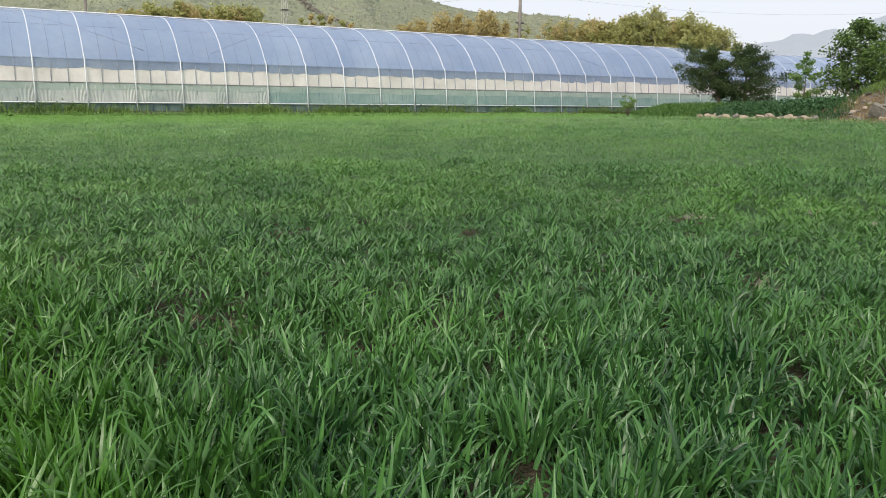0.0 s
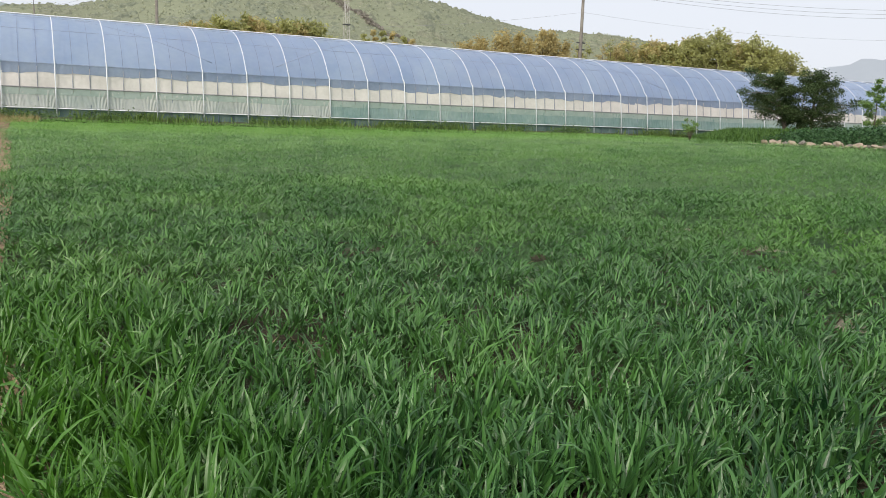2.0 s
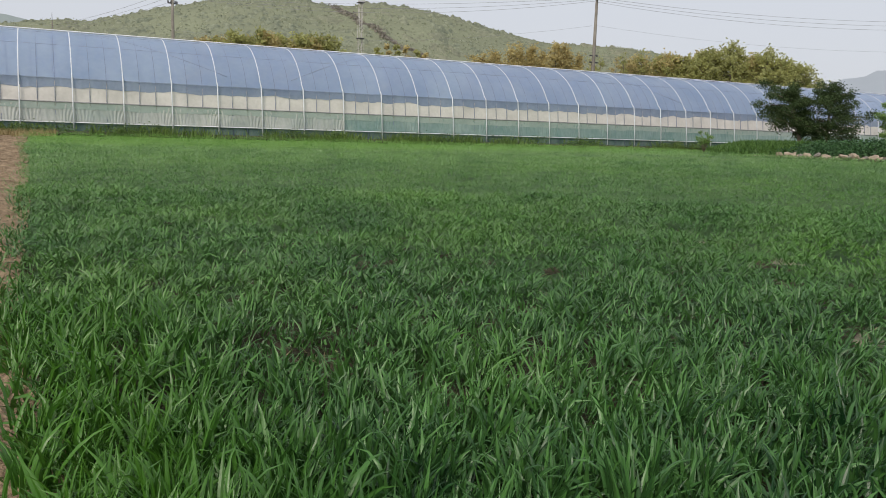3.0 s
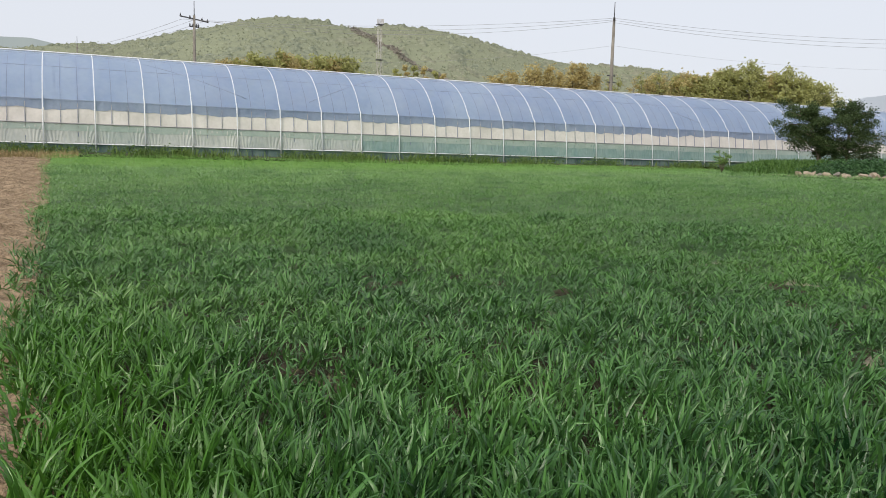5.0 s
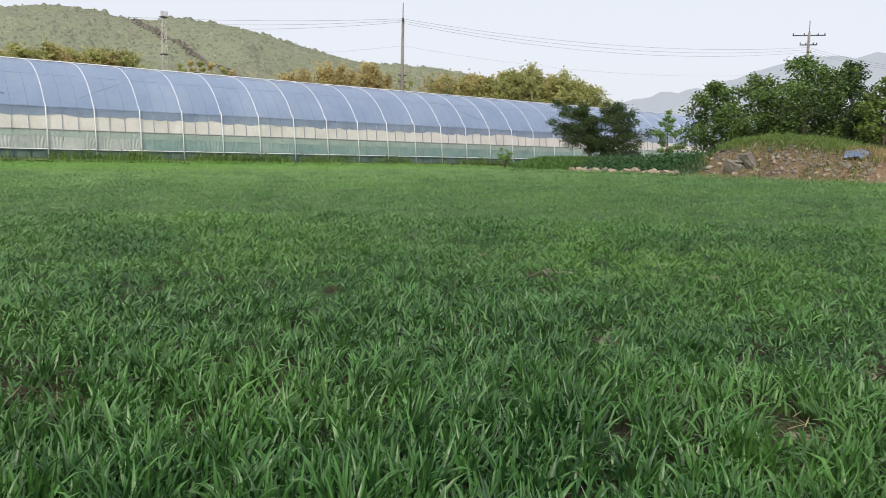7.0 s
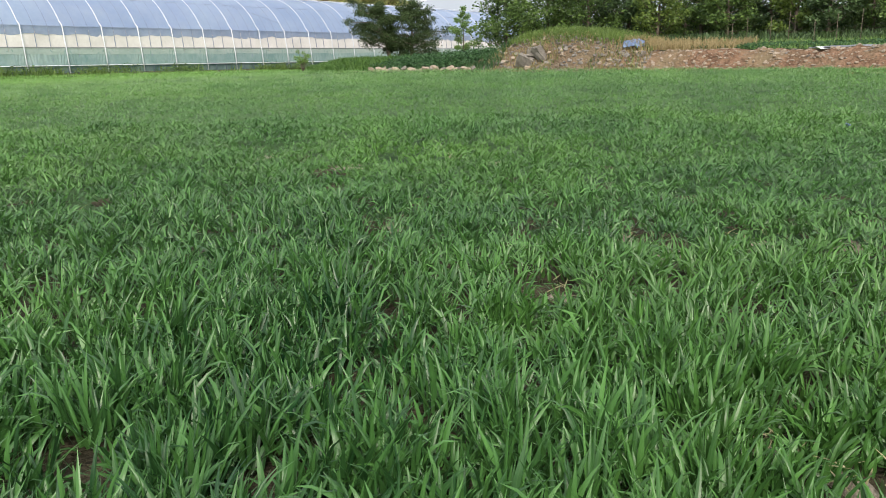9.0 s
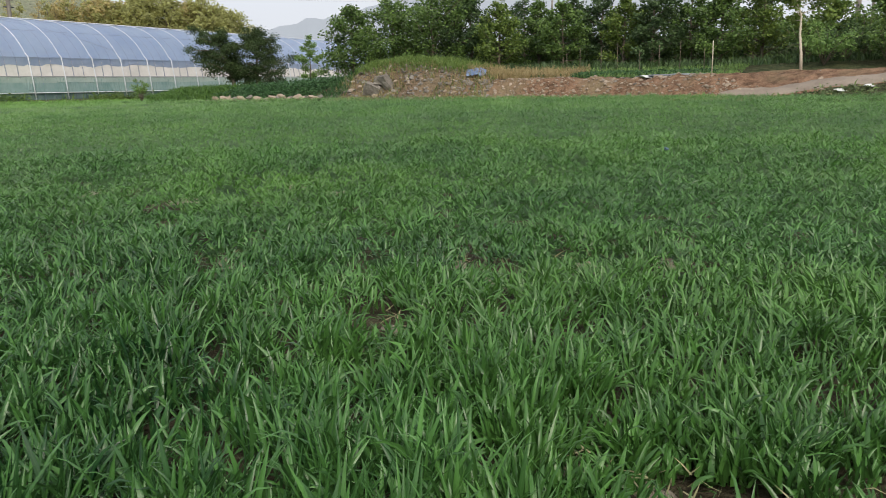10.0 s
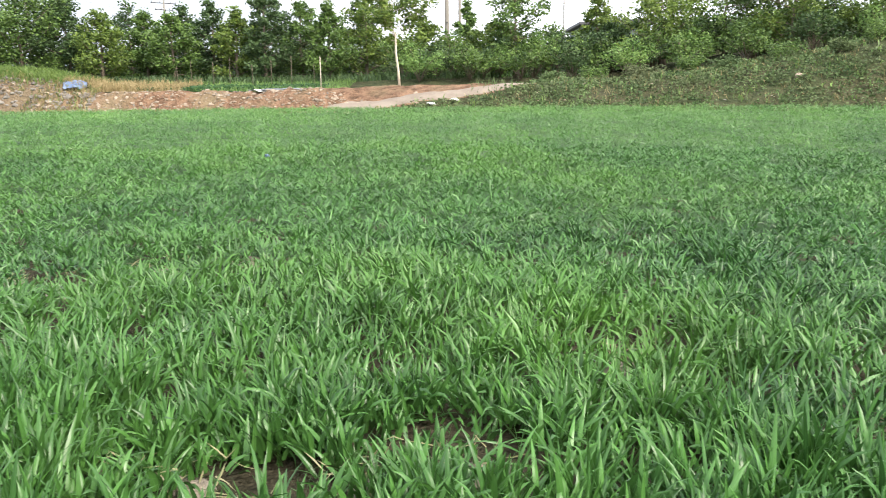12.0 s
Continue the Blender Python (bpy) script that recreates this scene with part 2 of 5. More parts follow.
M_GREENS = shader("garden_leaf", (0.036, 0.095, 0.02), (0.125, 0.235, 0.05), 1.2, 0.5, island=0.9, through_light=0.2)
M_DRY = shader("dry_grass", (0.22, 0.175, 0.08), (0.45, 0.365, 0.19), 1.0, 0.65, island=0.9, through_light=0.2)
M_VINE = shader("vine_leaf", (0.046, 0.084, 0.036), (0.165, 0.232, 0.095), 0.9, 0.6, island=0.7, spec=0.15, through_light=0.12, large=((0.20, 0.17, 0.115), 0.55, 0.32))
M_TARP = shader("blue_tarpaulin", (0.10, 0.15, 0.26), (0.22, 0.28, 0.40), 3, 0.45, bump=0.5, bump_scale=6)
M_BLUE = shader("blue_plastic", (0.13, 0.19, 0.38), (0.22, 0.29, 0.48), 3, 0.4)
M_SHED = shader("painted_shed_sheet", (0.13, 0.17, 0.16), (0.20, 0.24, 0.23), 0.6, 0.6)
M_SHEET = shader("grey_mulch_film", (0.08, 0.09, 0.10), (0.24, 0.26, 0.28), 2, 0.4, bump=0.6, bump_scale=5)
M_WHITEBAG = shader("white_plastic", (0.62, 0.63, 0.62), (0.80, 0.80, 0.78), 4, 0.45, bump=0.5, bump_scale=8)
M_CONCRETE = shader("concrete_pole", (0.165, 0.15, 0.13), (0.28, 0.26, 0.225), 1.0, 0.85)
M_IRON = shader("dark_fitting", (0.05, 0.05, 0.055), (0.11, 0.11, 0.12), 3, 0.5)
M_WIRE = shader("wire", (0.26, 0.26, 0.28), (0.32, 0.32, 0.34), 1, 0.6)
M_MAST = shader("mast_steel", (0.42, 0.40, 0.38), (0.55, 0.52, 0.49), 0.2, 0.6)
# Hill floor and woods: base colours lifted and greyed, aerial haze painted in.
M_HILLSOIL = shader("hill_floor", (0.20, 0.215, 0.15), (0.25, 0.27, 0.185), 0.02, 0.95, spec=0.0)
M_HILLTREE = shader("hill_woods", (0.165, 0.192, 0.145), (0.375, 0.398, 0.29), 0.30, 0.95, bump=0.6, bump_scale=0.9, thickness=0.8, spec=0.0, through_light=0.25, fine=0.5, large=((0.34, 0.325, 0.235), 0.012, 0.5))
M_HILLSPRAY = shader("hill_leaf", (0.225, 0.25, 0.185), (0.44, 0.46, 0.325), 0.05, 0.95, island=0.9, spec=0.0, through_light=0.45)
M_GROVE = shader("sunlit_grove_leaf", (0.235, 0.25, 0.10), (0.51, 0.525, 0.225), 0.35, 0.7, island=0.8, through_light=0.48, spec=0.2)
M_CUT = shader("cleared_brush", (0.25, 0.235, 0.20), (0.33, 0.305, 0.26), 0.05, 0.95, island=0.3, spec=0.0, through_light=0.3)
M_SHRUB = shader("olive_shrub_leaf", (0.36, 0.315, 0.145), (0.61, 0.54, 0.27), 0.3, 0.7, island=0.8, through_light=0.48, spec=0.2)


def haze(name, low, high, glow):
    """Distant land seen through miles of air: haze painted as emission, since its light is mostly the air's own."""
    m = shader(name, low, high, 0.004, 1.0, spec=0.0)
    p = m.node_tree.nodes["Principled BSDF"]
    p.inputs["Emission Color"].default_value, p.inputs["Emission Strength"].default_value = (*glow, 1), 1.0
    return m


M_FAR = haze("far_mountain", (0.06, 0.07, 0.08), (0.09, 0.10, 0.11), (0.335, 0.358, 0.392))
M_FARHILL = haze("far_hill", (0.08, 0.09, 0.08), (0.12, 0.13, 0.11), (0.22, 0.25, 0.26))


# ---- building helpers ----
rng = np.random.default_rng(7)


def mesh_from(name, verts, faces, material, smooth=False):
    """faces: list of index tuples, or arrays of quads / triangles."""
    me = bpy.data.meshes.new(name)
    verts = np.asarray(verts, np.float32)
    groups = faces if isinstance(faces, tuple) else (faces,)
    groups = [np.asarray(g, np.int32) for g in groups if len(g)]
    loops = np.concatenate([g.ravel() for g in groups])
    sizes = np.concatenate([np.full(len(g), g.shape[1], np.int32) for g in groups])
    starts = np.concatenate([[0], np.cumsum(sizes)[:-1]]).astype(np.int32)
    me.vertices.add(len(verts))
    me.vertices.foreach_set("co", verts.ravel())
    me.loops.add(len(loops))
    me.loops.foreach_set("vertex_index", loops)
    me.polygons.add(len(sizes))
    me.polygons.foreach_set("loop_start", starts)
    me.polygons.foreach_set("use_smooth", np.full(len(sizes), smooth))
    me.update(calc_edges=True)
    me.materials.append(material)
    return me


def part(name, me, parent=None, label=""):
    ob = new(name, me)
    ob.parent = parent
    return tagged(ob, label)


def thing(name, place, label, category, group=""):
    e = new(name)
    e.location = place
    return tagged(e, label, category, group)


def sm(v, a, b):
    t = np.clip((np.asarray(v, float) - a) / (b - a), 0, 1)
    return t * t * (3 - 2 * t)


def wave(x, y, s, seed=0):
    """Cheap smooth noise, about -1 to 1, of wavelength about s."""
    x, y = np.asarray(x, float) / s * 6.28, np.asarray(y, float) / s * 6.28
    k = seed * 1.7
    return (np.sin(x * 0.9 + 1.3 * np.sin(y * 0.55 + k) + k) * np.sin(y * 1.1 + 1.1 * np.sin(x * 0.63 + 2 * k) + 3 * k) + 0.5 * np.sin(x * 1.9 - y * 1.4 + 5 * k + np.sin(x * 0.8 + k)) * np.cos(y * 1.7 + x * 0.7 + k)) / 1.3


def rubbly(x, y, s, seed=0):
    """Irregular smooth noise, -1 to 1, on a lattice of step s: no visible repeat."""
    x, y = np.asarray(x, float) / s + seed * 13.7, np.asarray(y, float) / s - seed * 7.3
    i, j = np.floor(x), np.floor(y)
    u, v = x - i, y - j
    u, v = u * u * (3 - 2 * u), v * v * (3 - 2 * v)

    def dice(a, b):
        h = np.sin(a * 127.1 + b * 311.7 + seed * 74.7) * 43758.5453
        return h - np.floor(h)

    return 2 * (dice(i, j) * (1 - u) * (1 - v) + dice(i + 1, j) * u * (1 - v) + dice(i, j + 1) * (1 - u) * v + dice(i + 1, j + 1) * u * v) - 1


def tube(path, radii, sides=6):
    """A round bar along a path of points; returns vertices and quads."""
    path = [Vector(p) for p in path]
    vs, fs = [], []
    for i, p in enumerate(path):
        d = (path[min(i + 1, len(path) - 1)] - path[max(i - 1, 0)]).normalized()
        a = d.orthogonal().normalized() if i == 0 else (a - d * a.dot(d)).normalized()
        b = d.cross(a)
        r = radii[i] if isinstance(radii, (list, tuple)) else radii
        vs += [p + (a * math.cos(k * 6.28318 / sides) + b * math.sin(k * 6.28318 / sides)) * r for k in range(sides)]
    for i in range(len(path) - 1):
        for k in range(sides):
            fs.append((i * sides + k, i * sides + (k + 1) % sides, (i + 1) * sides + (k + 1) % sides, (i + 1) * sides + k))
    n = len(vs)
    vs += [path[0], path[-1]]
    caps = [(n, (k + 1) % sides, k) for k in range(sides)] + [(n + 1, n - sides + k, n - sides + (k + 1) % sides) for k in range(sides)]
    return [tuple(v) for v in vs], fs, caps


def tubes(name, bars, material, smooth=True):
    """Several bars joined into one mesh; bars: (path, radii, sides)."""
    V, Q, T = [], [], []
    for path, radii, sides in bars:
        v, q, t = tube(path, radii, sides)
        o = len(V)
        V += v
        Q += [tuple(i + o for i in f) for f in q]
        T += [tuple(i + o for i in f) for f in t]
    return mesh_from(name, V, (Q, T), material, smooth)


def boxes(name, blocks, material, bevel=0.01):
    """Bevelled blocks (centre, size) joined into one mesh."""
    bm = bmesh.new()
    for c, s in blocks:
        r = bmesh.ops.create_cube(bm, size=1, matrix=Matrix.Translation(c) @ Matrix.Diagonal((*s, 1)))
        if bevel:
            es = {e for v in r["verts"] for e in v.link_edges}
            bmesh.ops.bevel(bm, geom=list(es), offset=bevel, segments=1, affect="EDGES")
    me = bpy.data.meshes.new(name)
    bm.to_mesh(me)
    bm.free()
    me.materials.append(material)
    return me


def blades(name, P, L, W, heading, lean, bend, material, sections=3, roll=0.45, curl=0.8):
    """Grass leaves: P (n,3) feet, L lengths, W widths; heading, lean and bend in radians; each blade is rolled and twisted about its own length."""
    n = len(P)
    s = np.linspace(0, 1, sections + 1)
    ca, sa = np.cos(heading), np.sin(heading)
    phi, twist = rng.normal(0, roll, n), rng.normal(0, curl, n)
    across = np.stack([-sa, ca, np.zeros(n)], 1)
    verts = np.empty((n, 2 * sections + 1, 3), np.float32)
    h, z = np.zeros(n), np.zeros(n)
    for i in range(sections + 1):
        a = lean + 1.5 * bend * s[i] ** 1.7
        if i:
            m = lean + 1.5 * bend * ((s[i] + s[i - 1]) / 2) ** 1.7
            h = h + np.sin(m) * L / sections
            z = z + np.cos(m) * L / sections
        c = np.stack([P[:, 0] + ca * h, P[:, 1] + sa * h, P[:, 2] + z], 1)
        if i == sections:
            verts[:, 2 * i] = c
        else:
            k = phi + twist * s[i]
            up = np.stack([np.cos(a) * ca, np.cos(a) * sa, -np.sin(a)], 1)
            w = W * 0.5 * min(1.0, 0.72 + 1.1 * s[i]) * (1 - s[i] ** 2.4)
            o = (across * np.cos(k)[:, None] + up * np.sin(k)[:, None]) * w[:, None]
            verts[:, 2 * i], verts[:, 2 * i + 1] = c - o, c + o
    k = 2 * sections + 1
    base = (np.arange(n) * k)[:, None]
    q = np.concatenate([base + np.array([2 * i, 2 * i + 1, 2 * i + 3, 2 * i + 2]) for i in range(sections - 1)]) if sections > 1 else []
    t = base + np.array([2 * sections - 2, 2 * sections - 1, 2 * sections])
    me = mesh_from(name, verts.reshape(-1, 3), (q, t), material, True)
    u = np.tile(np.array([0.0, 1.0] * sections + [0.5], np.float32), n)
    v = np.tile(np.repeat(s, 2)[:k].astype(np.float32), n)
    at = np.empty(len(me.loops), np.int32)
    me.loops.foreach_get("vertex_index", at)
    if sections > 1:
        me.uv_layers.new(name="leaf").data.foreach_set("uv", np.stack([u[at], v[at]], 1).ravel())
    else:
        me.uv_layers.new(name="leaf").data.foreach_set("uv", np.tile(np.array([0.25, 0.5], np.float32), len(at)))
    return me


def leaves(name, C, size, material, droop=0.4, aspect=0.55):
    """Single leaves as folded diamonds at centres C (n,3)."""
    n = len(C)
    d = rng.normal(size=(n, 3))
    d[:, 2] = d[:, 2] * 0.6 - droop
    d /= np.linalg.norm(d, axis=1)[:, None]
    side = rng.normal(size=(n, 3))
    u = np.cross(d, side)
    u /= np.linalg.norm(u, axis=1)[:, None] + 1e-9
    w = np.cross(d, u)
    S = (size * rng.uniform(0.6, 1.35, n))[:, None]
    v = np.empty((n, 4, 3), np.float32)
    v[:, 0] = C - d * S * 0.5
    v[:, 1] = C + u * S * aspect * 0.5 + w * S * 0.1
    v[:, 2] = C + d * S * 0.5
    v[:, 3] = C - u * S * aspect * 0.5 + w * S * 0.1
    b = (np.arange(n) * 4)[:, None]
    return mesh_from(name, v.reshape(-1, 3), (np.concatenate([b + np.array([0, 1, 2]), b + np.array([0, 2, 3])]),), material)


# ---- the lie of the land ----
def field_left(y):
    """x of the field's near-left margin, where the ploughed strip begins."""
    return np.interp(y, [-2, 2, 3, 3.6, 4.5, 6, 10, 17, 33, 40], [-0.22, -0.16, -0.20, -0.28, -0.44, -0.50, -0.53, -0.60, -0.95, -1.0])


def field_edge(y):
    """x of the field's far side."""
    return np.interp(y, [-60, -11, -4, 0, 2.4, 5, 7.5, 15, 20, 24, 27, 29, 40], [10, 21.0, 23.0, 23.5, 24.6, 26, 27, 28.4, 29.3, 28.0, 27.1, 28.4, 39.0])


def crop_top(x, y):
    k = sm(x, 5, 24)
    return (-0.87 + 0.0190 * np.clip(y, -30, 38)) * (1 - k) - 0.19 * k


def soil(x, y):
    return crop_top(x, y) - 0.24


def land(x, y):
    """Height of the ground anywhere: field, then the bank and the shelf beyond it."""
    x, y = np.asarray(x, float), np.asarray(y, float)
    e = x - field_edge(y)
    shelf = np.interp(y, [-30, -14, -12, -9, -6, -3.5, -1, 1, 4, 8, 11, 18.5, 21, 28, 40], [1.95, 1.54, 1.18, 0.72, 0.46, 0.46, 0.48, 0.45, 0.38, 0.36, 0.40, 0.40, 0.10, 0.0, -0.1])
    width = np.interp(y, [-12, -4, -1, 1.5, 3.2, 10, 12, 19, 24], [4.2, 3.0, 3.6, 3.6, 1.5, 1.4, 1.6, 1.8, 3.0])
    mound = 0.62 * np.exp(-((y - 15.95) / 3.1) ** 4) * sm(e, 0.2, 1.7) * (1 - sm(e, 3.0, 5.5))
    low = soil(x, y)
    k = sm(e / width, 0.0, 1.0)
    z = low * (1 - k) + (shelf + 0.4 * sm(x, 29, 35) * (1 - sm(y, 21, 25))) * k + mound
    return z + 0.03 * sm(e, 0.2, 1) * rubbly(x, y, 2.3, 1)


# one ground sheet, fine near the field, reaching the horizon
def axis(lo, hi, step, reach):
    mid = np.arange(lo, hi + 1e-6, step)
    out = np.geomspace(step * 2, reach, 22)
    return np.concatenate([lo - out[::-1], mid, hi + out])


gx, gy = axis(-6, 46, 0.4, 4200), axis(-24, 52, 0.4, 4200)
GX, GY = np.meshgrid(gx, gy)
GZ = land(GX, GY) - 0.02
GZ = GZ - 0.16 * sm(GX - field_edge(GY), 0.15, 0.6) * (1 - sm(GX, 31, 34)) * (GY < 20.6)
GZ = np.where(GX < field_left(GY), soil(GX, GY) - 0.12, GZ)
i, j = np.meshgrid(np.arange(len(gx) - 1), np.arange(len(gy) - 1))
a0 = (j * len(gx) + i).ravel()
quads = np.stack([a0, a0 + 1, a0 + 1 + len(gx), a0 + len(gx)], 1)
me = mesh_from("ground", np.stack([GX, GY, GZ], -1).reshape(-1, 3), quads, M_SOIL, True)
me.materials.append(M_WEEDBED)
cx, cy = GX.ravel()[quads].mean(1), GY.ravel()[quads].mean(1)
me.polygons.foreach_set("material_index", ((cx > field_edge(cy) + 0.3) | (cy > 37.0)).astype(np.int32))
tagged(part("ground", me), "brown soil sheet running under the crop to the horizon", "ground", kind="structure")


def patch(name, x0, x1, y0, y1, step, height, material, keep=None):
    X, Y = np.meshgrid(np.arange(x0, x1 + step, step), np.arange(y0, y1 + step, step))
    Z = height(X, Y)
    nx = X.shape[1]
    i, j = np.meshgrid(np.arange(nx - 1), np.arange(X.shape[0] - 1))
    a = (j * nx + i).ravel()
    q = np.stack([a, a + 1, a + 1 + nx, a + nx], 1)
    if keep is not None:
        cx, cy = X.ravel()[q].mean(1), Y.ravel()[q].mean(1)
        q = q[keep(cx, cy)]
    return mesh_from(name, np.stack([X, Y, Z], -1).reshape(-1, 3), q, material, True)


# ploughed strip beside the crop
def plough(x, y):
    return soil(x, y) + 0.05 + 0.05 * rubbly(x, y, 0.5, 2) + 0.05 * rubbly(x, y, 0.22, 5) + 0.035 * rubbly(x, y, 0.12, 9)


tagged(part("ploughed_field", patch("ploughed_field", -7, 0.1, -12, 36.2, 0.085, plough, M_PLOUGH, lambda x, y: x < field_left(y) + 0.15)), "bare brown ploughed soil with clods", "soil", kind="structure")


# grassy rise behind the row of trees
def rise(x, y):
    return land(x, y) + 0.05 + (1.75 - 0.5 * sm(y, 8, 20)) * sm(x + np.maximum(0, -y - 5) * 0.35, 40.5, 47) * (1 - sm(y, 19, 24)) + 0.12 * wave(x, y, 2.3, 4)


tagged(part("grassy_rise", patch("grassy_rise", 30, 60, -34, 25, 0.5, rise, M_WEEDBED, lambda x, y: x + np.maximum(0, -y - 5) * 0.35 > 39.5)), "weedy green rise behind the row of trees", "ground", kind="structure")


TRACK = [(25.5, 2.9), (25.55, 2.2), (25.5, 1.1), (25.5, 0.0), (25.55, -1.0), (25.8, -2.3), (26.6, -3.8)]


def off_track(x, y):
    """Distance from the middle of the dirt track."""
    best = np.full(np.shape(x), 99.0)
    for (ax, ay), (bx, by) in zip(TRACK, TRACK[1:]):
        t = np.clip(((x - ax) * (bx - ax) + (y - ay) * (by - ay)) / ((bx - ax) ** 2 + (by - ay) ** 2), 0, 1)
        best = np.minimum(best, np.hypot(x - ax - t * (bx - ax), y - ay - t * (by - ay)))
    return best


# earth bank and shelf beyond the field
def bank(x, y):
    e = x - field_edge(y)
    rough = sm(e, 0.1, 0.8) * sm(off_track(x, y), 0.45, 1.0) * (1 - 0.55 * sm(e, 1.1, 2.0))
    return land(x, y) + rough * (0.09 * rubbly(x, y, 0.8, 3) + 0.07 * rubbly(x, y, 0.36, 4) + 0.05 * rubbly(x, y, 0.19, 6))


def overgrown(x, y):
    """The side of the track where weeds and vines cover the bank."""
    return (y < -3.3 - 0.25 * (x - 26)) | ((x < np.interp(y, [-4, -2.3, -1, 0, 1.1, 2.4], [26.3, 25.35, 25.12, 25.05, 24.95, 24.8])) & (y < 1.5))


tagged(part("earth_bank", patch("earth_bank", 22.5, 33, -4.5, 20.5, 0.09, bank, M_BANK, lambda x, y: (x > field_edge(y) - 0.15) & ~overgrown(x, y) & (x < field_edge(y) + np.interp(y, [-2, 1.5, 3.2, 5, 11, 13, 20], [6.5, 5.0, 2.6, 2.0, 1.9, 3.0, 3.0]) + 0.5 * wave(x, y, 1.9, 4)))), "red-brown earth bank with rubble along the field", "bank", kind="structure")
tagged(part("weedy_bank", patch("weedy_bank", 16, 34, -24, 3.0, 0.16, lambda x, y: bank(x, y) + 0.01, M_WEEDBED, lambda x, y: (x > field_edge(y) - 0.15) & overgrown(x, y))), "overgrown earth bank with vines and dry stems", "bank", kind="structure")


def ribbon(name, centre, width, material, lift=0.03, cross=7):
    c = [Vector((x, y, 0)) for x, y in centre]
    V, Q = [], []
    pts = []
    for k in range(len(c) - 1):
        for s in range(8):
            pts.append(c[k].lerp(c[k + 1], s / 8))
    pts.append(c[-1])
    for k, p in enumerate(pts):
        d = (pts[min(k + 1, len(pts) - 1)] - pts[max(k - 1, 0)]).normalized()
        s = Vector((-d.y, d.x, 0))
        for m in range(cross):
            q = p + s * width * min(1.0, 0.12 + k / 11) * ((m / (cross - 1) - 0.5) + 0.04 * math.sin(k * 1.3 + m))
            V.append((q.x, q.y, float(bank(q.x, q.y)) + (lift if 0 < m < cross - 1 else -0.05)))
    for k in range(len(pts) - 1):
        for m in range(cross - 1):
            a = k * cross + m
            Q.append((a, a + 1, a + cross + 1, a + cross))
    return mesh_from(name, V, Q, material, True)


tagged(part("dirt_path", ribbon("dirt_path", TRACK, 0.78, M_PATH, 0.035)), "pale dirt track climbing the bank", "path", kind="structure")

# ---- the greenhouse ----
GY0, GXA, BAY, FIRST, LAST = 37.42, -1.09, 2.0, -7, 45
BASE, KNEE_Z, KNEE_IN, RIDGE_Z, HALF = -0.15, 2.08, 0.26, 4.31, 3.95


def section(k):
    """Half the hoop's outline from foot to ridge: k 0..1 along the leg, 1..2 along the arch; offset from the near foot, and height."""
    if k <= 1:
        return KNEE_IN * k ** 1.25, BASE + (KNEE_Z - BASE) * k
    a = (k - 1) * math.pi / 2
    return KNEE_IN + (HALF - KNEE_IN) * (0.52 * (1 - math.cos(a)) + 0.48 * (k - 1)), KNEE_Z + (RIDGE_Z - KNEE_Z) * math.sin(a)


def outline(off=0.0, steps=14):
    pts = [section(0), section(0.5), section(1)] + [section(1 + i / steps) for i in range(1, steps + 1)]
    near = [(GY0 + d + off * (1 - i / len(pts)), z - off) for i, (d, z) in enumerate(pts)]
    far = [(2 * (GY0 + HALF) - y, z) for y, z in near[-2::-1]]
    return near + far


house = thing("greenhouse", (GXA, GY0, BASE), "long tunnel greenhouse of blue plastic film on white pipes", "greenhouse")


def rel(pts):
    return [(x - GXA, y - GY0, z - BASE) for x, y, z in pts]


pipe = tubes("hoop_pipe", [(rel([(GXA, y - o, z) for o, (y, z) in zip((0.075, 0.07, 0.05), outline()[:3])] + [(GXA, y, z) for y, z in outline(0.046)[3:-3]] + [(GXA, y + o, z) for o, (y, z) in zip((0.05, 0.07, 0.075), outline()[-3:])]), 0.026, 6)], M_PIPE)
thin = tubes("inner_hoop", [(rel([(GXA, y, z) for y, z in outline(0.055)]), 0.018, 5)], M_INHOOP)
for k in range(FIRST, LAST + 1):
    ob = part("outer_pipe", pipe, house, "white painted steel pipe")
    ob.location.x = k * BAY
    for s in (1 / 3, 2 / 3):
        if k < LAST:
            ob = part("inner_hoop", thin, house)
            ob.location.x = (k + s) * BAY
X0, X1 = FIRST * BAY, LAST * BAY


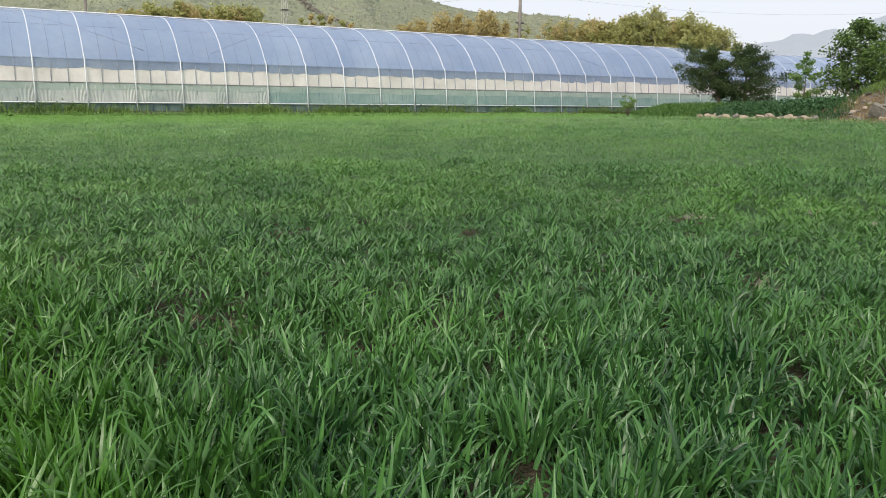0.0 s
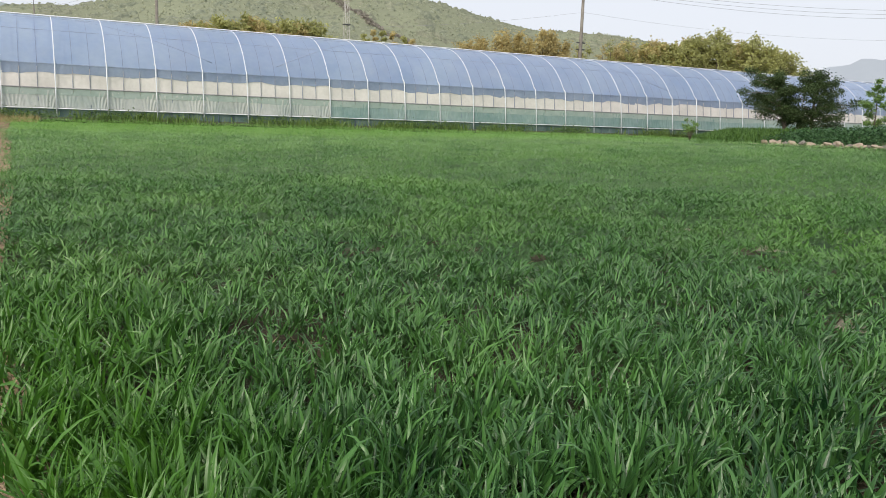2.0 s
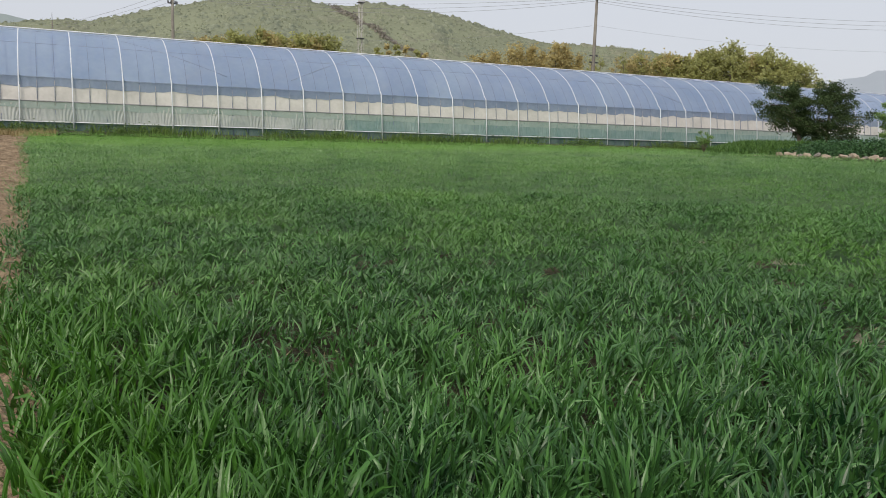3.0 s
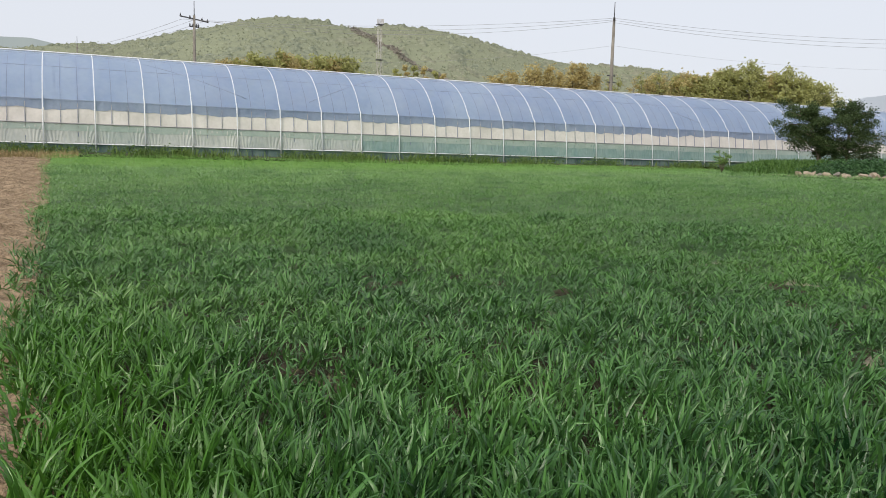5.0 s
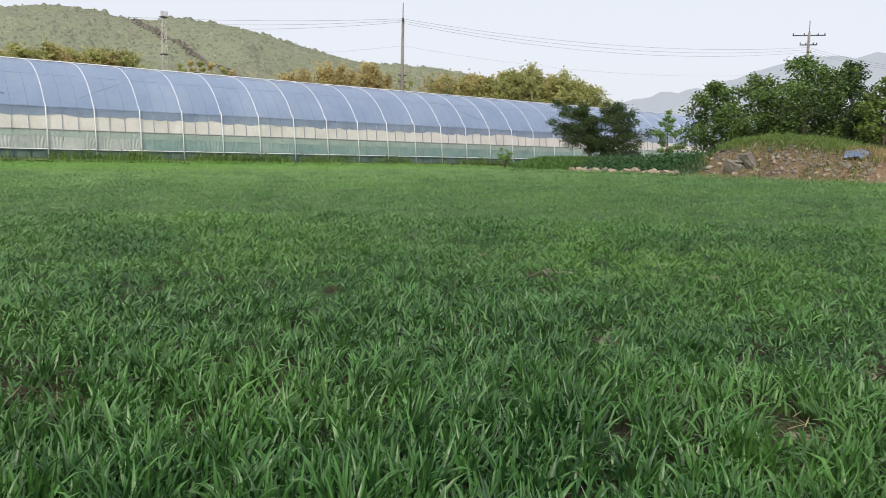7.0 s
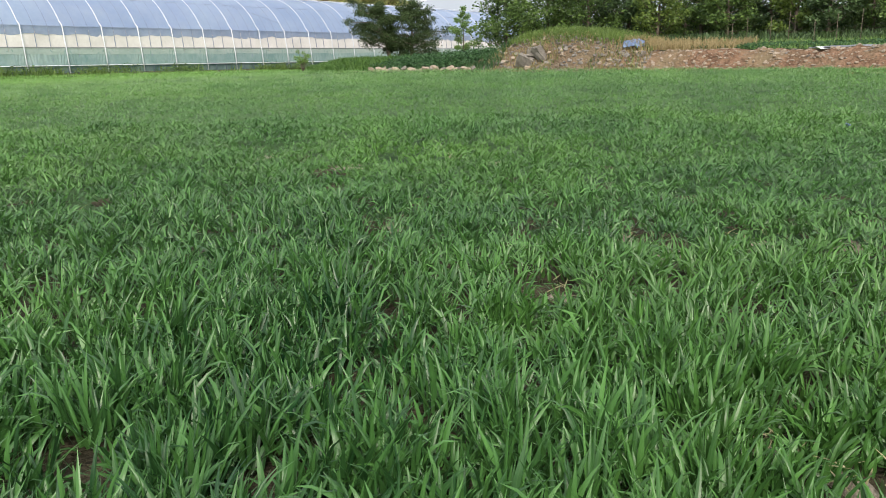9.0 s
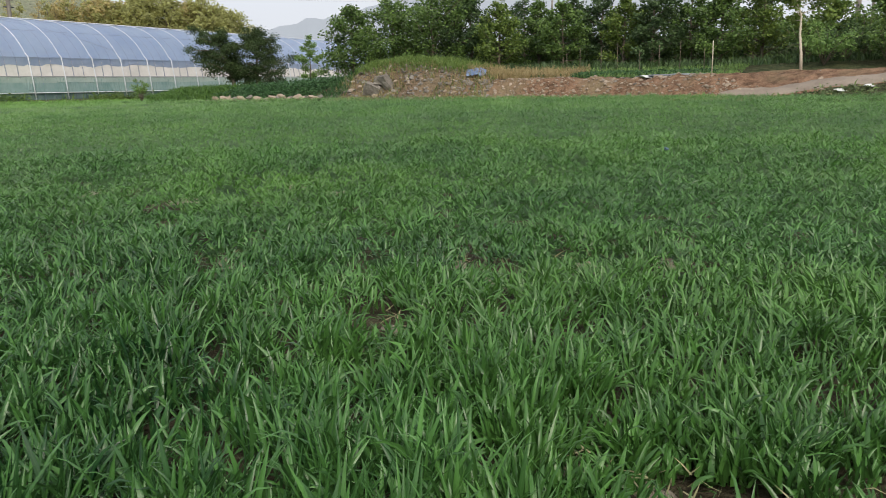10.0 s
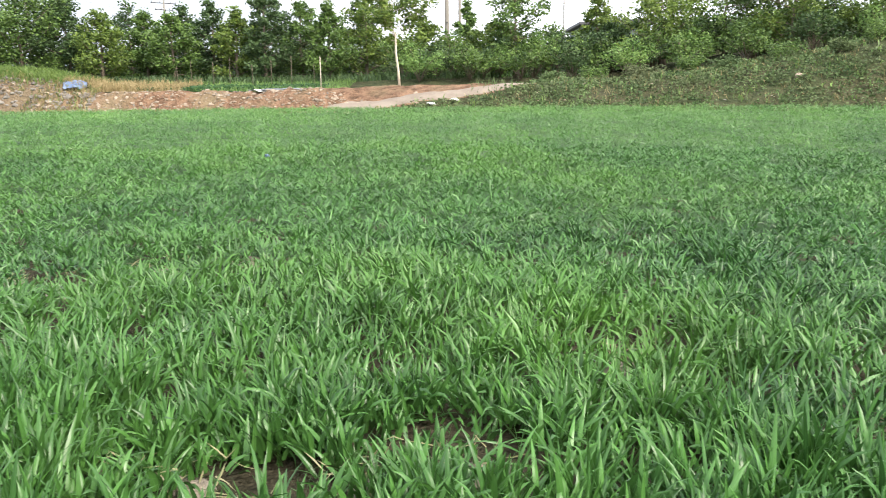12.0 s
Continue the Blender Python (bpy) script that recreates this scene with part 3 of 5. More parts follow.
def sheet(name, rows, material, wrinkle=0.0, per_bay=12, seed=0, folds=0.0, hem=0.0, first=None, last=None):
    """Film stretched between rows of (y, z), sagging a little between the pipes."""
    first, last = FIRST if first is None else first, LAST if last is None else last
    n = (last - first) * per_bay + 1
    xs = np.linspace(first * BAY, last * BAY, n)
    V = []
    for r, (y, z) in enumerate(rows):
        t = r / max(1, len(rows) - 1)
        sag = 0.018 * np.abs(np.sin(xs / BAY * math.pi))
        w = wrinkle * (wave(xs + 0.35 * t, xs * 0.13 + t * 0.5, 0.45, seed) + 0.6 * wave(xs - 0.5 * t, t * 0.9 + xs * 0.1, 0.21, seed + 3)) * (0.3 + 0.7 * (0.5 + 0.5 * wave(xs, xs * 0, 3.1, seed + 1)))
        if folds:
            u = (xs / BAY) % 1.0
            side = np.where(u < 0.5, u, u - 1.0) * BAY
            w = w + folds * np.exp(-np.abs(side) / 0.55) * np.sin((side * (1.1 - 0.6 * t) + 0.25 * t * np.sign(side)) * 52 + 2 * wave(xs, xs * 0, 2.7, seed))
            w = w + folds * 0.5 * wave(xs + 0.3 * t, xs * 0.07 + 0.12 * t, 0.24, seed + 2)
        V.append(np.stack([xs, np.full(n, y - GY0) + sag + w, np.full(n, z - BASE) + (1 - t) ** 2 * hem * (rubbly(xs, xs * 0.1, 1.1, seed + 5) + 0.7 * rubbly(xs, xs * 0.2, 0.33, seed))], 1))
    V = np.stack(V)
    a = (np.arange(len(rows) - 1)[:, None] * n + np.arange(n - 1)[None]).ravel()
    return mesh_from(name, V.reshape(-1, 3), np.stack([a, a + 1, a + 1 + n, a + n], 1), material, True)


line = outline(0.035)
knee = 2
roof = sheet("roof_film", line[knee:len(line) - knee], M_ROOF, 0.0, 6)
part("roof_film", roof, house, "taut blue translucent roof film")


def leg(z):
    return GY0 + 0.03 + KNEE_IN * ((z - BASE) / (KNEE_Z - BASE)) ** 1.25


part("eave_film", sheet("eave_film", [(leg(z), z) for z in (1.66, 1.8, 1.95, 2.06)], M_ROLL, 0.022, 20, 4, 0.012, 0.085), house, "grey-blue rolled-up side film")
part("inner_curtain", sheet("inner_curtain", [(leg(z) + 0.022, z) for z in (0.70, 0.9, 1.0, 1.1, 1.2, 1.3, 1.4, 1.5, 1.6, 1.74)], M_LINER, 0.012, 24, 2), house, "white crumpled inner curtain")
SKIRT = [(leg(z) - 0.005, z) for z in (0.20, 0.33, 0.46, 0.56, 0.66, 0.76, 0.86, 0.95)]
part("skirt_film", sheet("skirt_film", SKIRT, M_SKIRT, 0.015, 64, 7, 0.032, 0.0, FIRST, 7), house, "whitish wrinkled skirt film")
part("skirt_film", sheet("skirt_film", SKIRT, M_GREENSKIRT, 0.015, 48, 9, 0.028, 0.0, 7, LAST), house, "greenish wrinkled skirt film")
part("skirt_band", sheet("skirt_band", [(leg(z) - 0.02, z) for z in (0.74, 0.80, 0.88, 0.96, 1.03)], M_BAND, 0.008, 20, 3, 0.008, 0.03), house, "pale green band of film under the waist rail")
part("base_sheet", sheet("base_sheet", [(leg(z) + 0.05, z) for z in (-0.15, 0.05, 0.27)], M_MULCH, 0.02, 10, 5), house, "dark blue base sheet")
wall = [(2 * (GY0 + HALF) - leg(z), z) for z in (-0.15, 0.5, 1.2, 2.06)]
part("far_side_film", sheet("far_side_film", wall, M_ROLL, 0.01, 4, 8), house)
for name, z, r, m in (("base_rail", 0.205, 0.022, M_PIPE), ("waist_rail", 1.05, 0.022, M_RAIL), ("eave_rail", 2.03, 0.009, M_HOOP)):
    y = leg(z) - 0.03
    part(name, tubes(name, [([(X0, y - GY0, z - BASE), (X1, y - GY0, z - BASE)], r, 6)], m), house)
for k in (1.45, 1.75):
    d, z = section(k)
    part("purlin", tubes("purlin", [([(X0, d + 0.03, z - BASE - 0.035), (X1, d + 0.03, z - BASE - 0.035)], 0.011, 5)], M_HOOP), house)
part("ridge_pipe", tubes("ridge_pipe", [([(X0, HALF, RIDGE_Z - BASE + 0.02), (X1, HALF, RIDGE_Z - BASE + 0.02)], 0.03, 5)], M_PIPE), house)
slat = tubes("side_stud", [(rel([(GXA, leg(0.9) - 0.012, 0.86), (GXA, leg(1.4) - 0.012, 1.4), (GXA, leg(1.9) - 0.012, 1.9)]), 0.006, 5)], M_MAST)
for k in range(FIRST, LAST):
    for s in (1 / 3, 2 / 3):
        ob = part("side_stud", slat, house)
        ob.location.x = (k + s) * BAY
bow = [(0, HALF + 0.86 * (y - GY0 - HALF), z * 0.90 - BASE * 0.8) for y, z in outline()]
second = tubes("second_hoop", [(bow, 0.02, 5)], M_RAIL)
for k in range(FIRST, LAST):
    for s in (0.2, 0.7):
        ob = part("second_hoop", second, house, "grey hoop of the inner tunnel")
        ob.location.x = (k + s) * BAY
for x0, x1 in ((3.0, 8.5), (16.5, 11.5), (30, 36), (47, 42)):
    pts = []
    for i in range(9):
        d, z = section(1.75 - 0.62 * i / 8)
        pts.append((x0 + (x1 - x0) * i / 8, d + 0.03, z - BASE - 0.04))
    part("wind_brace", tubes("wind_brace", [(pts, 0.018, 5)], M_HOOP), house)
for x in (X0, X1):
    prof = outline(0.035)
    V = [(x, y - GY0, z - BASE) for y, z in prof] + [(x, HALF, 1.0)]
    part("end_wall", mesh_from("end_wall", V, [(i, i + 1, len(V) - 1) for i in range(len(V) - 2)], M_ROOF), house)
tagged(part("greenhouse_floor", patch("greenhouse_floor", GXA + X0, GXA + X1, GY0 + 0.3, GY0 + 2 * HALF - 0.3, 2.0, lambda x, y: x * 0 - 0.1, M_WEEDBED)), "dim planted soil inside the tunnel", "ground", kind="structure")

# ---- the crop ----
SPOTS = [(4.92, 3.55, 0.28), (5.55, 2.03, 0.25), (5.39, 1.59, 0.25), (5.92, 1.17, 0.28), (6.29, 0.68, 0.25), (8.31, 5.45, 0.35), (8.1, 4.77, 0.35), (6.92, 7.39, 0.45), (6.99, 6.0, 0.5), (4.14, 1.68, 0.20), (2.98, 0.31, 0.15), (2.96, 0.04, 0.15), (1.08, 4.12, 0.22), (2.57, 2.96, 0.14), (3.57, 5.55, 0.20), (2.93, -0.52, 0.16), (2.69, -0.19, 0.14), (4.11, -1.55, 0.20), (3.02, -0.83, 0.15)]


for sx, sy, spot in SPOTS:
    r = spot * 0.6
    me = patch("bare_patch", sx - r, sx + r, sy - r, sy + r, r / 7, lambda X, Y: soil(X, Y) + 0.012 + 0.03 * wave(X, Y, 0.3, 3) - 0.12 * np.clip(np.hypot(X - sx, Y - sy) / r - 0.45, 0, 1), M_PALESOIL)
    tagged(part("bare_patch", me), "small bare patch of pale dry soil", "soil", kind="structure")


def vigour(x, y):
    v = 0.66 + 0.20 * wave(x, y, 3.7, 1) + 0.30 * wave(x, y, 1.15, 2) + 0.20 * wave(x, y, 0.5, 4)
    for sx, sy, r in SPOTS:
        v = v - 0.40 * np.exp(-((x - sx) ** 2 + (y - sy) ** 2) / r ** 2)
    v = v + 0.28 * wave(x, y, 0.19, 7) * (1 - sm(np.hypot(x, y), 5, 11))
    near_edge = (1 - sm(x, 0.3, 1.0)) * (1 - sm(y, 4.8, 6.2))
    return v + 0.42 * near_edge


def sow(count, r0, r1, a0=-150, a1=16):
    """Random feet over the field within a ring of the plan about its near corner."""
    r = np.sqrt(rng.uniform(r0 ** 2, r1 ** 2, count))
    a = np.radians(rng.uniform(a0, a1, count) + 90)
    x, y = r * np.cos(a) + 0.2, r * np.sin(a) - 0.2
    ok = (x > field_left(y) + 0.09 * wave(y, y * 0.3, 1.3, 2) + rng.normal(0, 0.05, count)) & (x < field_edge(y) - 0.05 + 0.15 * wave(x, y, 2, 4)) & (y < 36.6 + 0.2 * wave(x, x, 2.0, 3)) & (y > -19)
    return x[ok], y[ok]


def crop_ring(name, per_square, r0, r1, per, sections, spread, angles):
    """Tufts of leaves leaning outwards from their foot; far out, where only the canopy's top shows, leaves are shorter and lie flatter."""
    x, y = sow(int(per_square * (r1 ** 2 - r0 ** 2) * radians(angles[1] - angles[0]) / 2), r0, r1, *angles)
    v = vigour(x, y)
    v = v + (0.66 - v) * sm(np.hypot(x, y), 8, 24) * 0.5
    ok = rng.uniform(0, 1, len(x)) < np.clip(0.15 + 1.5 * v, 0.05, 1)
    x, y, v = x[ok], y[ok], v[ok] * rng.normal(1, 0.16, ok.sum())
    way = 2.6 * wave(x, y, 1.9, 3) + 1.6 * wave(x, y, 0.6, 6) + rng.normal(0, 0.5, len(x))
    x, y, v, way = np.repeat(x, per), np.repeat(y, per), np.repeat(v, per), np.repeat(way, per)
    n = len(x)
    ox, oy = rng.normal(0, spread, n), rng.normal(0, spread, n)
    x, y = x + ox, y + oy
    tall = np.clip(v, 0.05, 1.35)
    r = np.hypot(x, y)
    length = np.interp(r, [2, 4, 6, 9, 12, 20, 40], [0.200, 0.158, 0.112, 0.088, 0.080, 0.070, 0.080])
    width = np.interp(r, [2, 4, 6, 9, 15, 26, 40], [0.0200, 0.0175, 0.0150, 0.0140, 0.0155, 0.021, 0.030])
    foot = np.interp(r, [3, 6, 9, 14], [0.0, 0.05, 0.11, 0.19])
    P = np.stack([x, y, soil(x, y) + (foot + rng.uniform(0, 0.10, n)) * (0.35 + 0.65 * tall)], 1)
    L = length * (0.45 + 0.65 * tall) * rng.uniform(0.5, 1.25, n)
    outward = np.arctan2(oy + 0.5 * spread * np.sin(way), ox + 0.5 * spread * np.cos(way)) + rng.normal(0, 0.6, n)
    heading = np.where(rng.uniform(0, 1, n) < 0.3, rng.uniform(0, 6.28, n), outward)
    flat = rng.uniform(0, 1, n) < np.interp(r, [2.5, 4.5, 6], [0.15, 0.25, 0.36])
    if sections > 1:
        lean = np.where(flat, rng.normal(0.95, 0.28, n), np.abs(rng.normal(0.08, 0.16, n)) + 0.15 * np.hypot(ox, oy) / spread + np.interp(r, [3, 7], [0, 0.3]))
        bend = np.abs(rng.normal(0.35, 0.45, n))
    else:
        lean, bend = np.abs(rng.normal(0.95, 0.5, n)), np.zeros(n)
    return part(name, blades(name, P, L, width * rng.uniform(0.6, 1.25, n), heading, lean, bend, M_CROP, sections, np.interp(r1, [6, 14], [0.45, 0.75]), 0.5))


# tufts to the square metre, ring of the plan, leaves to the tuft, segments to the leaf, spread, angles
RINGS = [(118, 0.3, 3.4, 25, 4, 0.042, (-135, 20)), (115, 3.3, 6.8, 18, 2, 0.04, (-124, 8)), (105, 6.6, 13.0, 12, 2, 0.04, (-123, 7)), (110, 12.0, 26.0, 5, 1, 0.06, (-121, 5)), (45, 26.0, 46.0, 2, 1, 0.09, (-95, 4)), (118, 0.35, 6.0, 14, 1, 0.045, (-185, -124)), (90, 6.0, 19.0, 4, 1, 0.06, (-185, -121))]
for row in RINGS:
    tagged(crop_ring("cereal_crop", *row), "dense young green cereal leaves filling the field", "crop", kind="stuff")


def thatch(x, y):
    """The closed lower storey of leaves, under the crop's tips."""
    rise = (0.03 * sm(np.hypot(x, y), 5.5, 12) + 0.10 * sm(np.hypot(x, y), 13, 20)) * (0.2 + 0.8 * np.clip(vigour(x, y), 0, 1))
    return soil(x, y) - 0.02 + rise + 0.02 * wave(x, y, 0.31, 3) + 0.015 * wave(x, y, 0.17, 5)


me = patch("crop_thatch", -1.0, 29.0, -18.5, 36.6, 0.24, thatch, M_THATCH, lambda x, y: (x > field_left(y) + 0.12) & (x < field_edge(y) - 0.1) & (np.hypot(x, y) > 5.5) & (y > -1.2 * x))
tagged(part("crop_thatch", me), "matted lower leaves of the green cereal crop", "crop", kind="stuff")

g = np.random.default_rng(77)
k = g.integers(0, len(SPOTS), 520)
S = np.array(SPOTS)[k]
x, y = S[:, 0] + g.normal(0, 0.5, 520) * S[:, 2], S[:, 1] + g.normal(0, 0.5, 520) * S[:, 2]
P = np.stack([x, y, soil(x, y) + g.uniform(0.015, 0.09, 520)], 1)
tagged(part("dry_straw", blades("dry_straw", P, g.uniform(0.05, 0.12, 520), g.uniform(0.004, 0.009, 520), g.uniform(0, 6.28, 520), g.normal(1.25, 0.25, 520), g.normal(0.1, 0.3, 520), M_DEADLEAF, 2, 0.6, 0.5)), "withered straw-coloured leaves on bare patches", "straw", kind="stuff")

# ---- plants ----
def tree(name, x, y, height, crown, label, leaf, size=0.09, count=6000, trunk=0.06, bark=None, base=None, clear=0.25, flat=1.0, limbs=16, seed=1, group="", category="tree", lean=(0, 0), cone=0.72, clump=0.78, loose=0.03):
    """A tapered trunk with limbs, and leaves in clumps round the limb ends, with gaps. crown: radius across."""
    r = np.random.default_rng(seed)
    z0 = float(land(x, y)) - 0.03 if base is None else base
    t = thing(name, (x, y, z0), label, category, group)
    top = Vector((lean[0], lean[1], height * 0.93))
    stem = [Vector((0, 0, 0)).lerp(top, s) + Vector((r.normal(0, 0.015), r.normal(0, 0.015), 0)) * height * s for s in np.linspace(0, 1, 7)]
    part("trunk", tubes("trunk", [(stem, [trunk * (1.25 - 1.1 * s) for s in np.linspace(0, 1, 7)], 7)], bark or M_BARK), t)
    bars, ends = [], []
    for k in range(limbs):
        s = clear + (1 - clear) * (k + r.uniform(0.1, 0.9)) / limbs
        o = stem[0].lerp(stem[-1], s)
        a = k * 2.4 + r.uniform(-0.5, 0.5)
        q = (s - clear) / (1 - clear)
        reach = crown * (0.35 + 0.75 * math.sin(math.pi * min(1, 0.22 + 0.74 * q)) ** 0.8) * r.uniform(0.62, 1.12)
        reach *= 1 - cone * q ** 1.6
        rise = reach * r.uniform(0.15, 0.75) / flat
        e = o + Vector((math.cos(a) * reach, math.sin(a) * reach, rise))
        m = o.lerp(e, 0.5) + Vector((0, 0, -0.08 * reach))
        bars.append(([o, m, e], [trunk * 0.42 * (1 - 0.6 * q), trunk * 0.26, trunk * 0.08], 5))
        for f, w in ((0.45, 0.9), (0.75, 1.0), (1.0, 0.9)):
            p = o.lerp(e, f)
            ends.append((p.x, p.y, p.z, w * (0.20 + 0.30 * reach / max(crown, 0.01)) * crown * clump))
    ends.append((top.x, top.y, height * 0.95, crown * 0.25))
    for bar in bars:
        part("limb", tubes("limb", [bar], bark or M_BARK), t)
    E_ = np.array(ends)
    k = r.choice(len(E_), count, p=E_[:, 3] ** 1.6 / (E_[:, 3] ** 1.6).sum())
    d = r.normal(size=(count, 3))
    d /= np.linalg.norm(d, axis=1)[:, None]
    rad = E_[k, 3] * r.uniform(0, 1, count) ** 0.45
    C = E_[k, :3] + d * rad[:, None] * np.array([1, 1, 0.72 / flat])
    C += r.normal(0, loose, C.shape)
    part("crown", leaves("crown", C, size, leaf), t)
    return t


def layered_tree(x, y, base, height, reach, lean, label, seed, lower, taper):
    """A short leaning trunk with level limbs carrying flat pads of small leaves."""
    r = np.random.default_rng(seed)
    t = thing("spreading_tree", (x, y, base), label, "tree", "spreading trees before the greenhouse")
    stem = [Vector((lean[0] * q ** 1.5 + r.normal(0, 0.03), lean[1] * q ** 1.5 + r.normal(0, 0.03), height * 0.9 * q)) for q in np.linspace(0, 1, 8)]
    part("trunk", tubes("trunk", [(stem, [0.10 * (1.2 - 1.1 * q) for q in np.linspace(0, 1, 8)], 8)], M_BARK), t)
    pads = []
    for k in range(36):
        q = lower + (1 - lower) * ((k + r.uniform(0, 1)) / 36) ** 1.15
        o = stem[int(q * 6.99)].lerp(stem[int(q * 6.99) + 1], q * 6.99 - int(q * 6.99))
        a = k * 2.4 + r.uniform(-0.6, 0.6)
        out = Vector((math.cos(a), math.sin(a), 0))
        d = reach * r.uniform(0.4, 1.15) * (1 - taper * max(0, (q - 0.45) / 0.55) ** 1.5) * (1 + min(0.75, 0.9 * Vector((*lean, 0)).length) * out.dot(Vector((*lean, 0)).normalized()))
        e = o + out * d + Vector((0, 0, d * r.uniform(0.02, 0.42)))
        m = o.lerp(e, 0.5) + Vector((0, 0, 0.05 * d))
        part("limb", tubes("limb", [([o, m, e], [0.038 * (1.1 - q), 0.022, 0.007], 5)], M_BARK), t)
        for f in (0.5, 0.78, 1.02):
            p = o.lerp(e, f) + Vector(r.normal(0, 0.08, 3))
            pads.append((*p, (0.21 + 0.20 * r.uniform(0, 1)) * (1.2 - 0.35 * f)))
    pads += [(*(stem[-1] + Vector(r.normal(0, 0.14, 3))), 0.26) for _ in range(4)]
    E_ = np.array(pads)
    n = 19000
    k = r.choice(len(E_), n, p=E_[:, 3] ** 2 / (E_[:, 3] ** 2).sum())
    d = r.normal(size=(n, 3))
    d /= np.linalg.norm(d, axis=1)[:, None]
    C = E_[k, :3] + r.normal(0, 0.07, d.shape) + d * (E_[k, 3] * r.uniform(0, 1, n) ** 0.6)[:, None] * np.array([1.3, 1.3, 0.66])
    part("crown", leaves("crown", C, 0.085, M_NEEDLE), t)
    return t


BROAD = "leafy green broadleaf tree in a row behind the bank"
ROW = [(35.6, 22.0, 3.8, 1.45, M_LEAF), (36.6, 20.2, 3.8, 1.5, M_LEAF), (36.6, 18.0, 4.5, 1.6, M_LEAF), (37.5, 16.3, 4.2, 1.2, M_DARKLEAF), (37.0, 14.6, 3.3, 1.3, M_LEAF), (38.2, 13.0, 3.4, 1.25, M_LEAF), (37.0, 11.4, 3.1, 1.2, M_LEAF), (38.5, 10.0, 3.9, 1.1, M_DARKLEAF), (37.2, 8.6, 3.4, 1.2, M_LEAF), (36.6, 7.2, 4.1, 1.05, M_DARKLEAF), (38.0, 5.8, 3.8, 1.25, M_LEAF), (36.2, 4.3, 3.5, 1.15, M_LEAF), (37.5, 2.8, 4.0, 1.2, M_LEAF), (35.5, 0.2, 2.5, 1.2, M_LEAF), (37.5, -1.75, 3.5, 0.8, M_LEAF), (36.0, -3.0, 2.4, 1.3, M_DARKLEAF), (35.0, -3.7, 4.2, 1.35, M_LEAF), (36.5, -7.4, 3.6, 0.95, M_DARKLEAF), (34.0, -7.6, 1.9, 1.3, M_DARKLEAF), (33.5, -9.4, 3.8, 1.5, M_LEAF), (32.5, -11.6, 3.6, 1.6, M_LEAF), (31.0, -13.6, 3.8, 1.6, M_LEAF), (33.5, -14.0, 4.2, 1.7, M_DARKLEAF), (30.0, -16.5, 3.9, 1.6, M_LEAF), (39.5, 18.6, 4.2, 1.3, M_DARKLEAF), (40.5, 14.6, 4.1, 1.5, M_DARKLEAF), (40.5, 12.0, 4.0, 1.4, M_DARKLEAF), (40.5, 7.5, 4.2, 1.4, M_DARKLEAF), (40.5, 3.4, 4.1, 1.4, M_DARKLEAF), (40.0, -2.0, 2.2, 1.2, M_DARKLEAF), (39.0, -6.0, 2.2, 1.3, M_DARKLEAF), (37.0, -10.5, 4.0, 1.6, M_DARKLEAF)]
for k, (x, y, h, c, m) in enumerate(ROW):
    tree("broadleaf_tree", x, y, h, c * 1.16, BROAD if m is M_LEAF else "dark green broadleaf tree in a row behind the bank", M_MIDLEAF if (y < 1 and k % 2) or k in (4, 8, 12) else m, 0.15, (7600 if k < 4 else 5000 if y > 1 else 4000) if k < 24 else 2800, 0.07, seed=20 + k, clear=0.05, group="trees behind the bank", limbs=28, clump=0.84 if k < 4 else 0.62, cone=0.5 if k < 4 else 0.62 + 0.12 * (k % 3))
tree("roadside_tree", 28.9, 0.85, 3.7, 1.25, "young tree with a pale whitewashed trunk by the track", M_MIDLEAF, 0.13, 3800, 0.041, M_PALEBARK, seed=61, clear=0.46, lean=(-0.05, 0.25), limbs=24, clump=0.6)
layered_tree(33.0, 27.55, 0.05, 3.1, 1.55, (-0.5, 0.55), "dark green spreading tree leaning before the greenhouse", 71, 0.24, 0.35)
layered_tree(33.75, 26.7, 0.03, 3.3, 1.8, (0.1, -0.08), "dark green layered tree in front of the greenhouse", 72, 0.14, 0.66)
tree("young_tree", 35.2, 24.4, 2.6, 0.72, "slender young tree with light leaves", M_LIGHTLEAF, 0.10, 3000, 0.03, seed=73, clear=0.1, limbs=14, base=0.3)


def grass(name, x, y, z, length, width, material, label, category="grass", bend=0.6, sections=3):
    n = len(x)
    P = np.stack([x, y, z], 1)
    me = blades(name, P, length * rng.uniform(0.5, 1.3, n), width * rng.uniform(0.6, 1.4, n), rng.uniform(0, 6.28, n), np.abs(rng.normal(0.15, 0.2, n)), np.abs(rng.normal(bend, 0.4, n)), material, sections)
    return tagged(part(name, me), label, category, kind="stuff")


def scatter(n, x0, x1, y0, y1):
    return rng.uniform(x0, x1, n), rng.uniform(y0, y1, n)


# tall grass on the mound
x, y = scatter(9500, 28.8, 33.0, 12.6, 19.5)
e = x - field_edge(y)
ok = (e > 0.9 + 0.4 * wave(x, y, 1.7, 3)) & (land(x, y) > 0.68)
grass("tall_grass", x[ok], y[ok], land(x[ok], y[ok]), 0.34, 0.022, M_GRASS, "tall yellow-green grass on the rubble mound")
x, y = scatter(5600, 28.4, 32.0, 8.6, 13.0)
ok = (x - field_edge(y) > 1.5) & (wave(x, y, 2.2, 5) > -0.35)
grass("dry_grass", x[ok], y[ok], land(x[ok], y[ok]), 0.36, 0.02, M_DRY, "dry straw-coloured grass on the bank")
x, y = scatter(12000, 27.2, 33, 11.5, 19.6)
